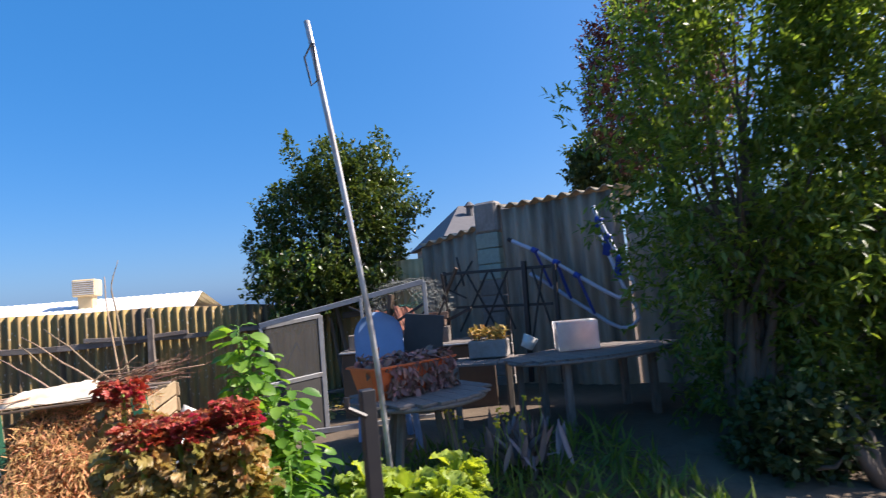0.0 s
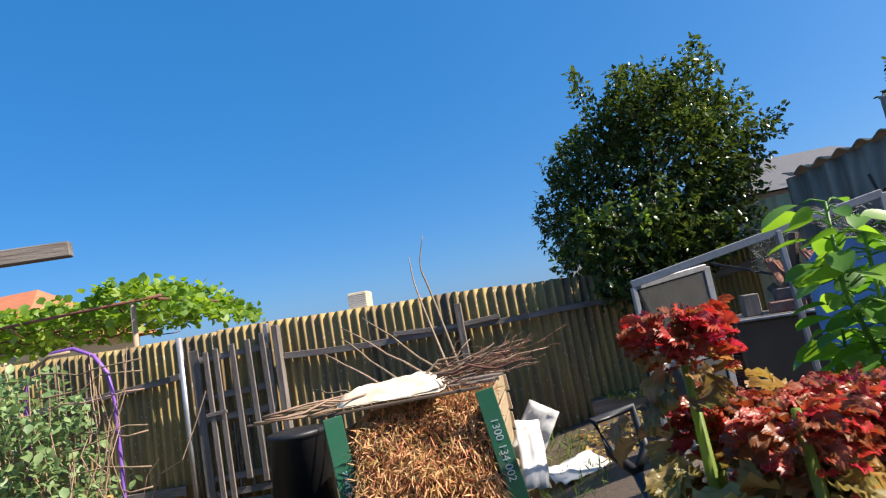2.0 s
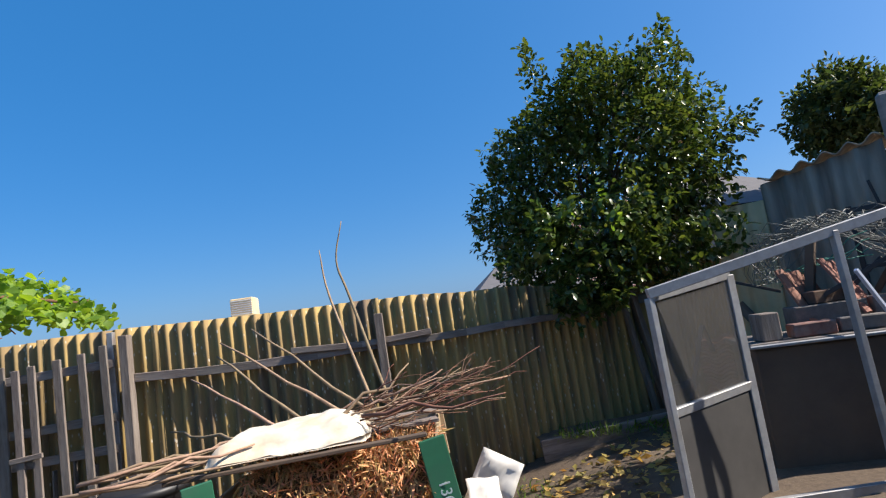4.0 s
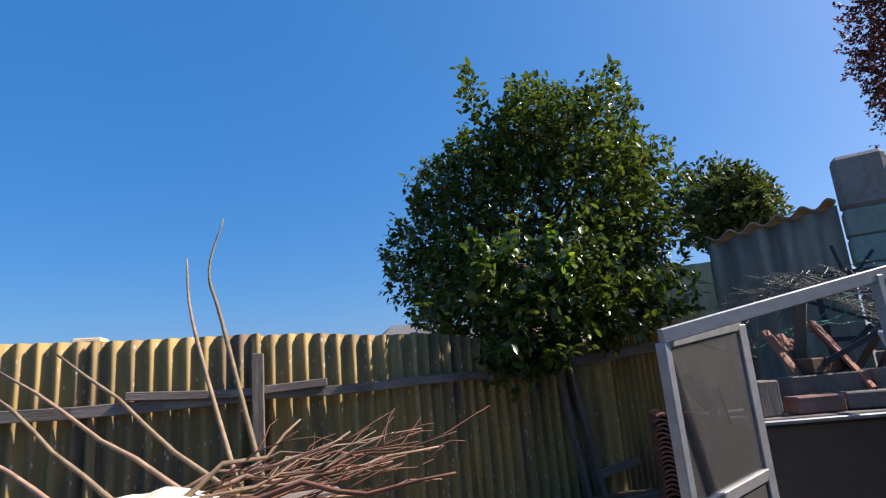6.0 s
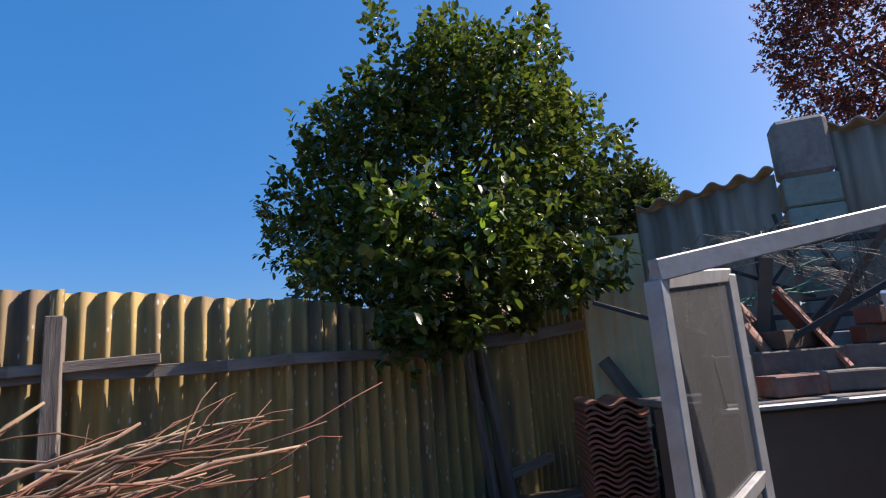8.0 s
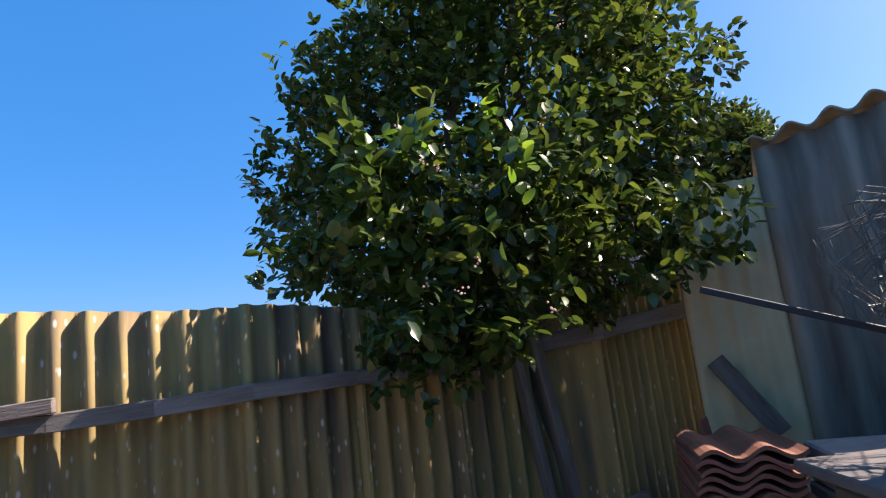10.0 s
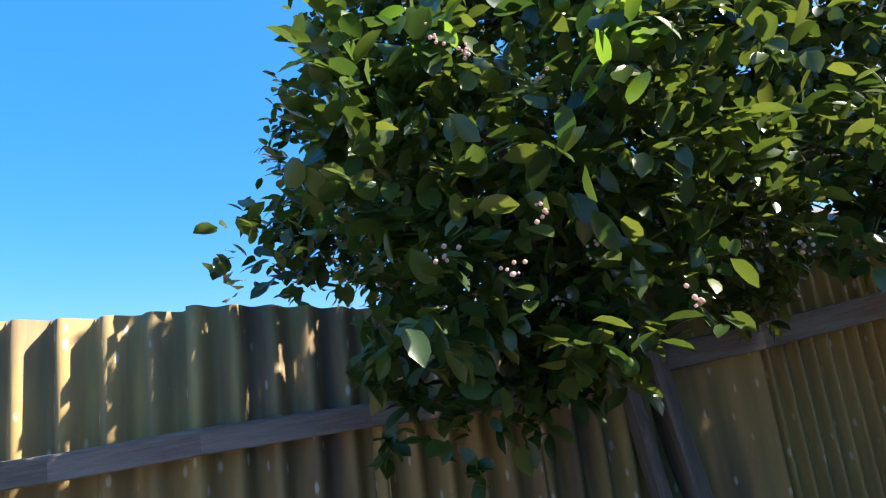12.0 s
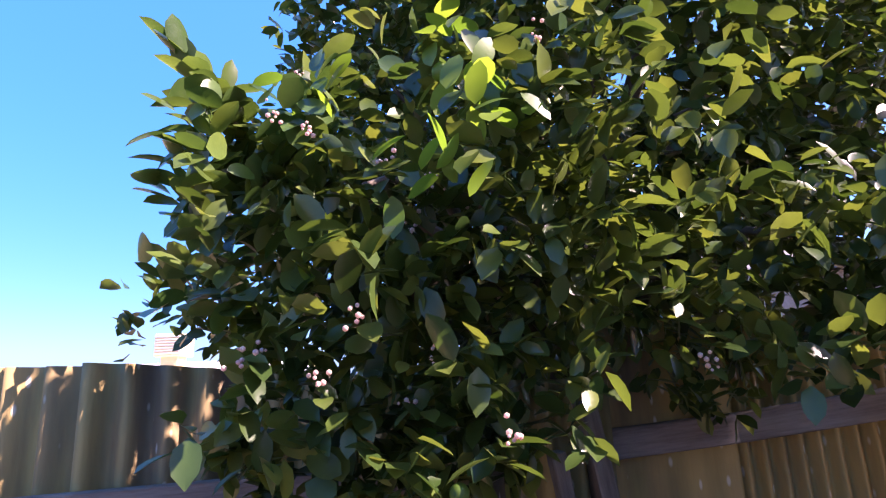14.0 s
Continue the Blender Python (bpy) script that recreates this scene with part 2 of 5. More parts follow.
def quads(name, pts, faces, mat, parent=None, label="", smooth=True, kind=""):
    me = bpy.data.meshes.new(name)
    me.vertices.add(len(pts))
    me.vertices.foreach_set("co", np.asarray(pts, dtype=np.float32).ravel())
    w = faces.shape[1]
    me.loops.add(faces.size)
    me.loops.foreach_set("vertex_index", faces.ravel().astype(np.int32))
    me.polygons.add(len(faces))
    me.polygons.foreach_set("loop_start", np.arange(0, faces.size, w, dtype=np.int32))
    me.update(calc_edges=True)
    me.validate()
    return link(name, me, mat, parent, label, smooth, kind)


# ground, which rises towards the corner of the yard
def step_between(a, b, v):
    f = min(1, max(0, (v - a) / (b - a)))
    return f * f * (3 - 2 * f)


def height(x, y):
    return 0.5 * step_between(-0.5, 2.2, x) * step_between(-1.5, 3.5, y) * (1 - step_between(7, 9, y))


def build_ground():
    xs = [-300, -60, -20] + [-9 + 0.3 * i for i in range(68)] + [20, 60, 300]
    ys = [-300, -60, -20] + [-6 + 0.3 * i for i in range(42)] + [20, 60, 300]
    verts = [(x, y, height(x, y) + 0.03 * noise.noise(Vector((x * 0.8, y * 0.8, 0))) - 0.01) for y in ys for x in xs]
    w = len(xs)
    faces = [(j * w + i, j * w + i + 1, (j + 1) * w + i + 1, (j + 1) * w + i) for j in range(len(ys) - 1) for i in range(w - 1)]
    ob = raw("ground", verts, faces, "soil", smooth=True)
    tagged(ob, "bare dry garden soil between lawn and beds", "ground", kind="structure")


build_ground()


# corrugated sheets
def corrugated(name, a, b, z0, z1, mat, parent, pitch=0.104, depth=0.026, thick=0.006, top=None, per=10, lean=0.0, label=""):
    """A corrugated sheet that stands from a to b (x, y). top: its height along the run, in place of z1."""
    a, b = Vector((*a, 0)), Vector((*b, 0))
    run = (b - a).length
    d = (b - a) / run
    nrm = Vector((d.y, -d.x, 0))
    n = max(4, int(run / pitch * per))
    rows = 5
    verts, faces = [], []
    for side in (0, 1):
        for j in range(rows + 1):
            for i in range(n + 1):
                s = run * i / n
                wob = 0.004 * noise.noise(Vector((s * 3 + a.x * 5, j * 0.7, 2.0)))
                off = depth * math.sin(2 * math.pi * s / pitch) + wob + (thick if side else 0)
                zt = top(s / run) if top else z1
                f = j / rows
                p = a + d * s + nrm * (off + lean * f)
                verts.append((p.x, p.y, z0 + (zt - z0) * f))
    w = n + 1
    half = (rows + 1) * w
    for j in range(rows):
        for i in range(n):
            q = j * w + i
            faces.append((q, q + 1, q + w + 1, q + w))
            q += half
            faces.append((q, q + w, q + w + 1, q + 1))
    for i in range(n):
        t = rows * w + i
        faces.append((t, t + 1, t + 1 + half, t + half))
        faces.append((i, i + half, i + 1 + half, i + 1))
    for j in range(rows):
        for i in (0, n):
            q = j * w + i
            faces.append((q, q + w, q + w + half, q + half))
    return raw(name, verts, faces, mat, parent, label, smooth=True)


def fence_top(x):
    return 1.86 - 0.016 * (x + 2) + 0.01 * math.sin(x * 2.1) - 0.04 * step_between(0.2, 0.8, x) - 0.05 * step_between(0.95, 1.8, x)


FENCE_BEND = ((0.98, 6.0), (1.4, 6.13), (1.86, 6.24), (2.3, 6.33))


def rail_run(parent, points, w, d, name="rail"):
    """A timber rail in straight lengths from point to point."""
    for a, b in zip(points, points[1:]):
        way = (Vector(b) - Vector(a)).normalized() * 0.006
        plank(name, Vector(a) - way, Vector(b) + way, w, d, "wood", parent)


def build_back_fence():
    e = thing("wall_back", (0, 6, 0), "corrugated cement sheet fence with lichen, sagging timber rails", "fence", kind="structure")
    x = -9.0
    rng = random.Random(4)
    k = 0
    while x < 0.97:
        w = 0.92 if x > -6 else 1.15
        x1 = min(x + w, 0.98)
        if 0.98 - x1 < 0.3:
            x1 = 0.98
        off = 0.010 * (k % 2)
        corrugated("sheet", (x - 0.03, 6.0 + off), (x1 + 0.03, 6.0 + off), 0.02, 0, "fence", e, top=lambda f, x=x, x1=x1, r=rng.uniform(-0.012, 0.012): fence_top(x + f * (x1 - x)) + r)
        x = x1
        k += 1
    # sheets that bend away under the tree
    for (xa, ya), (xb, yb) in zip(FENCE_BEND, FENCE_BEND[1:]):
        corrugated("sheet", (xa, ya - 0.012), (xb + 0.03, yb - 0.004), 0.02, 0, "fence", e, pitch=0.09, depth=0.024, top=lambda f, xa=xa, xb=xb: fence_top(xa + f * (xb - xa)))
    # rails, in lengths that sag
    def sagging(x0, x1, z0, z1, y, n=4):
        return [(x0 + (x1 - x0) * i / n, y, z0 + (z1 - z0) * i / n - 0.03 * math.sin(math.pi * i / n)) for i in range(n + 1)]
    rail_run(e, sagging(-5.6, -3.3, 1.32, 1.44, 5.945), 0.035, 0.07)
    rail_run(e, sagging(-2.02, -0.06, 1.47, 1.45, 5.945), 0.035, 0.07)
    rail_run(e, sagging(-0.75, 0.4, 1.5, 1.495, 5.915, 2), 0.035, 0.05)
    rail_run(e, [(0.02, 5.945, 1.45), (0.38, 5.945, 1.438), (0.7, 5.945, 1.443), (1.02, 5.95, 1.458), (1.4, 6.08, 1.46), (1.86, 6.18, 1.45)], 0.035, 0.06)
    plank("rail", (-5.6, 5.94, 0.16), (-3.35, 5.94, 0.2), 0.03, 0.1, "wood", e)
    for x, zt, w in ((-2.05, 1.82, 0.09), (0.0, 1.70, 0.085)):
        plank("post", (x, 5.9, 0.0), (x - 0.015, 5.9, zt), w, 0.07, "wood", e)
    plank("post", (-2.18, 5.93, 0.0), (-2.19, 5.93, 1.86), 0.05, 0.05, "galv", e)
    return e


build_back_fence()


def build_corner_fence():
    e = thing("wall_corner", (2.8, 6.3, 0), "shaded corrugated sheet fence where two boundaries meet", "fence", kind="structure")
    corrugated("sheet", (2.3, 6.37), (2.74, 6.43), 0.2, 1.86, "fence", e, pitch=0.12, depth=0.007)
    corrugated("sheet", (2.7, 6.455), (3.3, 6.37), 0.2, 1.84, "fence", e, pitch=0.052, depth=0.014)
    plank("post", (2.46, 6.3, 0.3), (2.25, 6.27, 1.63), 0.1, 0.05, "wood", e)
    plank("post", (2.33, 6.27, 0.3), (2.16, 6.24, 1.5), 0.06, 0.04, "wood", e)
    rail_run(e, [(2.3, 6.33, 1.5), (2.72, 6.38, 1.53), (3.26, 6.32, 1.6)], 0.04, 0.085)
    plank("kickboard", (2.42, 6.25, 0.66), (2.78, 6.3, 0.72), 0.03, 0.06, "wood", e)
    plank("brace", (3.13, 6.08, 1.33), (3.3, 5.93, 0.98), 0.02, 0.09, "wood", e)
    plank("offcut", (3.02, 6.0, 0.5), (2.98, 6.06, 1.08), 0.1, 0.02, "brick_red", e)
    return e


build_corner_fence()

WALL_A, WALL_DIR = Vector((3.46, 5.92, 0)), Vector((0.70, -0.714, 0))


def on_wall(u, z=0.0, out=0.0):
    """A point on the shed wall, u metres along it and out metres towards the yard."""
    p = WALL_A + WALL_DIR * u + Vector((-0.714, -0.70, 0)) * out
    return Vector((p.x, p.y, z))


def roof_edge(parent, u0, u1, z0, z1):
    """The wavy front edge of a corrugated cement roof that lies on the wall and falls back behind it."""
    n = int((u1 - u0) / 0.17 * 12)
    verts, faces = [], []
    for side in (0, 1):
        for out, drop in ((0.06, -0.03), (-0.5, 0.06), (-1.4, 0.2)):
            for i in range(n + 1):
                f = i / n
                p = on_wall(u0 + (u1 - u0) * f, 0, out)
                z = z0 + (z1 - z0) * f + drop * 0.4 + 0.026 * math.cos(2 * math.pi * (u1 - u0) * f / 0.17) + 0.014 * side
                verts.append((p.x, p.y, z))
    w = n + 1
    for r in range(2):
        for i in range(n):
            q = r * w + i
            faces += [(q, q + w, q + w + 1, q + 1), (q + 3 * w, q + 3 * w + 1, q + 4 * w + 1, q + 4 * w)]
    for i in range(n):
        faces += [(i, i + 1, i + 1 + 3 * w, i + 3 * w), (2 * w + i, 5 * w + i, 5 * w + i + 1, 2 * w + i + 1)]
    raw("roof_edge", verts, faces, "roof_edge", parent, "lichen-pale corrugated cement roof edge", smooth=True)


def build_shed_wall():
    e = thing("wall_shed", on_wall(0), "stained grey corrugated cement wall with block pier", "wall", kind="structure")
    a, b = on_wall(0.0), on_wall(0.9)
    corrugated("sheet", a.xy, b.xy, 0.0, 0, "fence_grey", e, pitch=0.17, depth=0.03, top=lambda f: 2.33 + 0.13 * f)
    a, b = on_wall(1.25), on_wall(2.75)
    corrugated("sheet", a.xy, b.xy, 0.0, 0, "fence_grey", e, pitch=0.17, depth=0.03, top=lambda f: 2.68 + 0.02 * f)
    a, b = on_wall(2.77, out=-0.06), on_wall(8.5, out=-0.06)
    corrugated("sheet", a.xy, b.xy, 0.0, 2.4, "fence_grey", e, pitch=0.25, depth=0.012)
    # cream sheet between the fence corner and the grey wall
    corrugated("cream_sheet", (3.08, 6.16), (3.62, 5.84), 0.0, 2.2, "cream", e, pitch=0.1, depth=0.008)
    roof_edge(e, 0.0, 0.9, 2.37, 2.5)
    roof_edge(e, 1.25, 2.75, 2.72, 2.74)
    # block pier
    rot = math.degrees(math.atan2(WALL_DIR.y, WALL_DIR.x))
    for i in range(13):
        m = Matrix.Translation(on_wall(1.08, 0.1 + i * 0.2, 0.02)) @ pose(0, 0, 0, 0, 0, rot)
        bm = bmesh.new()
        box(bm, (0.32, 0.2, 0.194 if i < 12 else 0.4), m @ Matrix.Translation((0, 0, 0.1 if i == 12 else 0)), 0.012 if i < 12 else 0.03)
        part("block", bm, "block_green" if i in (9, 10, 11) else "block", e)
    return e


build_shed_wall()


# citrus tree
LONG, SHORT = np.array([0.83, -0.56, 0.0]), np.array([0.56, 0.83, 0.0])


def crown_point(d, r):
    """A point of the citrus crown: d a unit way, r its share of the radius."""
    taper = 1.04 - 0.2 * max(0.0, d[2] + 0.1)
    return np.array([2.36 + 0.14 * d[2], 6.72 - 0.06 * d[2], 2.76]) + (LONG * d[0] * 1.34 * taper + SHORT * d[1] * 0.86 + np.array([0, 0, 1.36]) * d[2]) * r


def lumpy(d):
    return 1 + 0.28 * noise.noise(Vector(d * 1.9)) + 0.24 * noise.noise(Vector(d * 4.7) + Vector((7, 1, 3)))


# boughs that hang out of the crown: centre, spread, how many shoots, the way they grow
BOUGHS = (
    ((1.74, 5.8, 1.58), (0.17, 0.06, 0.11), 95, (-0.1, -0.8, -0.3)),
    ((1.62, 5.74, 2.1), (0.13, 0.08, 0.16), 55, (-0.6, -0.7, 0.1)),
    ((1.44, 5.68, 2.12), (0.09, 0.06, 0.14), 45, (-0.8, -0.4, 0.2)),
    ((1.8, 5.62, 1.85), (0.2, 0.09, 0.16), 95, (-0.1, -0.8, -0.1)),
    ((2.1, 5.62, 2.2), (0.22, 0.1, 0.2), 80, (0.1, -0.8, 0.1)),
    ((2.45, 5.75, 1.88), (0.3, 0.12, 0.12), 110, (0.2, -0.8, -0.2)),
    ((2.85, 5.8, 1.95), (0.2, 0.12, 0.12), 60, (0.5, -0.6, -0.2)),
    ((1.2, 6.16, 1.97), (0.1, 0.08, 0.06), 40, (-0.8, -0.3, -0.1)),
    ((1.42, 6.4, 2.3), (0.15, 0.14, 0.14), 60, (-0.8, -0.3, 0.1)),
)


def build_citrus():
    rng = np.random.default_rng(11)
    e = thing("citrus_tree", (2.25, 6.95, 0.0), "dense dark green citrus tree in blossom hanging over the fence", "tree")
    bm = bmesh.new()
    tube(bm, [(2.25, 6.95, -0.05), (2.24, 6.9, 0.6), (2.26, 6.85, 1.2), (2.25, 6.8, 1.7)], [0.11, 0.095, 0.085, 0.07], 10)
    tips = [crown_point(d / np.linalg.norm(d), rng.uniform(0.6, 0.85)) for d in rng.normal(size=(26, 3))]
    tips += [np.array(b[0]) + [0.0, 0.08, 0.02] for b in BOUGHS]
    for tip in tips:
        start = np.array([2.25, 6.82, 1.5 + 0.25 * rng.random()])
        mid = (start + tip) / 2 + rng.normal(0, 0.07, 3) + [0, 0, 0.22]
        tube(bm, [start, (start + mid) / 2 + rng.normal(0, 0.03, 3), mid, (mid + tip) / 2 + rng.normal(0, 0.03, 3) + [0, 0, 0.05], tip], [0.035, 0.028, 0.02, 0.012, 0.005], 6)
    part("trunk", bm, "bark", e, smooth=True)
    heads, outs = [], []
    for i in range(4300):
        d = rng.normal(size=3)
        d /= np.linalg.norm(d)
        heads.append(crown_point(d, lumpy(d) * rng.uniform(0.25, 1.0) ** 0.4))
        outs.append(d)
    for centre, spread, count, way in BOUGHS:
        for i in range(count):
            heads.append(np.array(centre) + np.clip(rng.normal(0, 1, 3), -1.7, 1.7) * spread)
            outs.append(np.array(way) + rng.normal(0, 0.4, 3))
    # one sprig above the top
    for i in range(26):
        f = i / 26
        heads.append(np.array([1.82 - 0.12 * f, 6.5, 3.75 + 0.45 * f]) + rng.normal(0, 0.05, 3))
        outs.append(np.array([-0.2, 0, 1.0]))
    places, ways, lengths = [], [], []
    near, near_ways = [], []
    for h, o in zip(heads, outs):
        grow = o + np.array([0, 0, 0.3]) + rng.normal(0, 0.35, 3)
        grow /= np.linalg.norm(grow)
        k = rng.integers(6, 11)
        close = h[1] < 5.95 and h[2] < 2.7
        front = h[1] < 5.7 and h[2] < 2.5 and rng.random() < 0.6
        for j in range(k):
            p = h - grow * 0.14 * (j / k) + rng.normal(0, 0.012, 3)
            w = rng.normal(0, 0.8, 3) + grow * 0.9 + np.array([0, 0, -0.35])
            if p[1] < 5.28 or (p[1] < 6.45 and p[2] < 1.66 + 0.1 * math.sin(p[0] * 9) and not (1.35 < p[0] < 2.2 and p[1] < 5.95)):
                continue
            if front and len(near) < 300:
                near.append(p)
                near_ways.append(w)
            else:
                places.append(p)
                ways.append(w)
                lengths.append(rng.uniform(0.55, 1.05) if close else rng.uniform(0.5, 1.0))
    places, ways = np.array(places), np.array(ways)
    pts, faces = scatter_leaves(places, ways, leaf_shape(0.078, 0.042, 0.25, 0.14), np.array(lengths), rng)
    crown = quads("crown", pts, faces, "leaf", e)
    # leaves of their own on the side that hangs into the yard
    shapes = []
    for k in range(5):
        grown = 0.72 if k == 0 else 1.0
        v, f = leaf_shape(grown * rng.uniform(0.066, 0.094), grown * rng.uniform(0.04, 0.054), rng.uniform(0.05, 0.4), rng.uniform(-0.05, 0.3), 6)
        me = bpy.data.meshes.new("leaf")
        me.from_pydata([tuple(p) for p in v], [], f)
        me.polygons.foreach_set("use_smooth", [True] * len(me.polygons))
        me.materials.append(M["leaf_young"] if k == 0 else M["leaf_near"])
        shapes.append(me)

    def leaf_at(p, w, me):
        ob = new("leaf", me)
        hang(ob, crown)
        x = Vector(w).normalized()
        y = (Vector((0, 0, 1)) + Vector(rng.normal(0, 0.5, 3))).cross(x).normalized()
        ob.matrix_basis = Matrix.Translation(p) @ Matrix((x, y, x.cross(y))).transposed().to_4x4()

    for p, w in zip(near, near_ways):
        leaf_at(p, w, shapes[1 + rng.integers(0, 4)] if rng.random() > 0.03 else shapes[0])
    # pale young shoots at the outside
    for centre, count in (((1.97, 5.48, 2.16), 18), ((1.87, 5.46, 2.02), 9), ((1.9, 5.56, 2.4), 10), ((1.62, 5.68, 2.28), 6)):
        for i in range(count):
            leaf_at(np.array(centre) + rng.normal(0, 0.045, 3), rng.normal(0, 0.8, 3) + [0.1, -0.3, 0.5], shapes[0])
    # blossom in small clusters, and green fruit
    bm = bmesh.new()
    spots = [Vector(heads[i]) for i in rng.integers(0, len(heads), 260) if heads[i][1] < 6.0]
    spots += [Vector(p) for p in ((1.61, 5.48, 2.15), (1.66, 5.5, 2.13), (1.69, 5.48, 1.71), (2.35, 5.62, 1.71), (1.98, 5.44, 1.62), (1.75, 5.46, 1.8))]
    for h in spots:
        for j in range(7):
            c = h + Vector(rng.normal(0, 0.011, 3)) + Vector((0, -0.015, 0))
            bmesh.ops.create_icosphere(bm, subdivisions=1, radius=rng.uniform(0.0025, 0.0055), matrix=Matrix.Translation(c))
    part("blossom", bm, "petal", e, "small cream-white blossom buds", smooth=True, kind="stuff")
    for c in ((1.9, 5.55, 1.52), (1.9, 5.56, 2.27), (1.62, 5.68, 1.86)):
        bm = bmesh.new()
        bmesh.ops.create_uvsphere(bm, u_segments=14, v_segments=10, radius=0.017, matrix=Matrix.Translation(c) @ Matrix.Diagonal((1, 1, 1.12, 1)))
        part("fruit", bm, "leaf_young", e, "small unripe green fruit", smooth=True)
    return e


def foliage_tree(name, base, centre, radii, count, leaf, mat, label, seed, stems=1, per=8, spread=0.3, lo=0.3):
    """A tree or bush: tapered stems with limbs, and a crown of leaf clusters with an uneven outline and gaps."""
    rng = np.random.default_rng(seed)
    e = thing(name, base, label, "tree")
    bm = bmesh.new()
    centre, radii = np.array(centre, float), np.array(radii, float)
    for i in range(stems):
        foot = np.array(base) + (rng.normal(0, 0.12, 3) * [1, 1, 0] if stems > 1 else 0)
        for k in range(7):
            d = rng.normal(size=3)
            d /= np.linalg.norm(d)
            tip = centre + d * radii * rng.uniform(0.5, 0.85)
            mid = np.array([foot[0] * 0.6 + centre[0] * 0.4, foot[1] * 0.6 + centre[1] * 0.4, max(foot[2] + 0.3, centre[2] - radii[2] * 0.5)]) + rng.normal(0, 0.08, 3)
            r = 0.03 + 0.012 * radii[2] / max(1, stems * 0.5)
            tube(bm, [foot, (foot + mid) / 2 + rng.normal(0, 0.04, 3), mid, (mid + tip) / 2 + rng.normal(0, 0.07, 3), tip], [r * 1.3, r, r * 0.7, r * 0.4, 0.006], 6)
    part("trunk", bm, "bark", e, smooth=True)
    places, ways = [], []
    for i in range(count):
        d = rng.normal(size=3)
        d /= np.linalg.norm(d)
        rr = rng.uniform(lo, 1.0) ** 0.4 * (1 + spread * noise.noise(Vector(d * 2.3) + Vector((seed, 0, 0))) + spread * 0.7 * noise.noise(Vector(d * 5.9)))
        h = centre + d * radii * rr
        grow = d + np.array([0, 0, 0.3]) + rng.normal(0, 0.4, 3)
        grow /= np.linalg.norm(grow)
        for j in range(per):
            places.append(h - grow * leaf[0] * 2.2 * j / per + rng.normal(0, leaf[0] * 0.12, 3))
            ways.append(rng.normal(0, 1, 3) + grow)
    pts, faces = scatter_leaves(np.array(places), np.array(ways), leaf_shape(leaf[0], leaf[1], n=3), rng.uniform(0.6, 1.2, len(places)), rng)
    quads("crown", pts, faces, mat, e)
    return e


# materials of the smaller things
M["leaf_near"] = material("near_citrus_leaf", (0.048, 0.088, 0.02), (0.07, 0.12, 0.026), 22, 0.3, bump=0.15, stain=(0.09, 0.13, 0.02), stain_scale=9, stain_amount=0.35, through=0.24, vary=0.35)
M["petal"] = material("cream_blossom", (0.6, 0.5, 0.42), (0.5, 0.34, 0.33), 40, 0.6, bump=0, through=0.3)
M["leaf_far"] = material("far_foliage", (0.035, 0.06, 0.015), (0.06, 0.085, 0.02), 3, 0.6, bump=0, through=0.25, island=0.4)
M["leaf_plum"] = material("purple_plum_foliage", (0.055, 0.026, 0.02), (0.09, 0.035, 0.022), 3, 0.5, bump=0, through=0.3, island=0.5)
M["leaf_willow"] = material("narrow_green_foliage", (0.075, 0.13, 0.02), (0.11, 0.175, 0.03), 6, 0.45, bump=0, through=0.42, island=0.45)
M["leaf_vine"] = material("grapevine_leaf", (0.12, 0.22, 0.025), (0.18, 0.28, 0.04), 6, 0.5, bump=0, through=0.4, island=0.35)
M["leaf_big"] = material("broad_green_leaf", (0.09, 0.2, 0.025), (0.13, 0.26, 0.04), 9, 0.45, bump=0.2, through=0.4, island=0.3)
M["lettuce_red"] = material("red_lettuce", (0.29, 0.04, 0.03), (0.36, 0.13, 0.06), 9, 0.38, bump=0.2, through=0.3, island=0.4)
M["lettuce_bronze"] = material("bronze_lettuce", (0.24, 0.22, 0.05), (0.28, 0.13, 0.06), 6, 0.45, bump=0.2, stain=(0.3, 0.26, 0.08), stain_scale=5, stain_amount=0.8, through=0.3, island=0.45)
M["lettuce_green"] = material("green_lettuce", (0.17, 0.26, 0.03), (0.26, 0.33, 0.05), 9, 0.45, bump=0.2, through=0.35, island=0.35)
M["dead"] = material("withered_leaf", (0.36, 0.2, 0.15), (0.25, 0.12, 0.1), 16, 0.8, bump=0.3, island=0.4)
M["straw"] = material("straw_mulch", (0.66, 0.42, 0.18), (0.4, 0.2, 0.075), 20, 0.85, bump=0, island=0.5, through=0.1)
# dark copy of the straw colour, for shaded gaps in the heap
M["straw_shade"] = material("straw_gap_shade", (0.16, 0.09, 0.04), (0.09, 0.05, 0.025), 20, 0.9, bump=0.8)
M["green_paint"] = material("green_painted_board", (0.02, 0.13, 0.065), (0.015, 0.095, 0.05), 8, 0.5, bump=0.1, stain=(0.06, 0.12, 0.09), stain_scale=4, stain_amount=0.5)
M["white_paint"] = material("white_lettering", (0.7, 0.75, 0.72), (0.55, 0.62, 0.58), 30, 0.6, bump=0)
M["raw_wood"] = material("pale_raw_timber", (0.4, 0.3, 0.19), (0.3, 0.22, 0.13), 10, 0.8, bump=0.3, stretch=(6, 6, 0.6), vary=0.15)
M["canvas"] = material("cream_canvas_sack", (0.72, 0.66, 0.54), (0.6, 0.54, 0.43), 14, 0.9, bump=0.2, stain=(0.5, 0.33, 0.17), stain_scale=4, stain_amount=0.5)
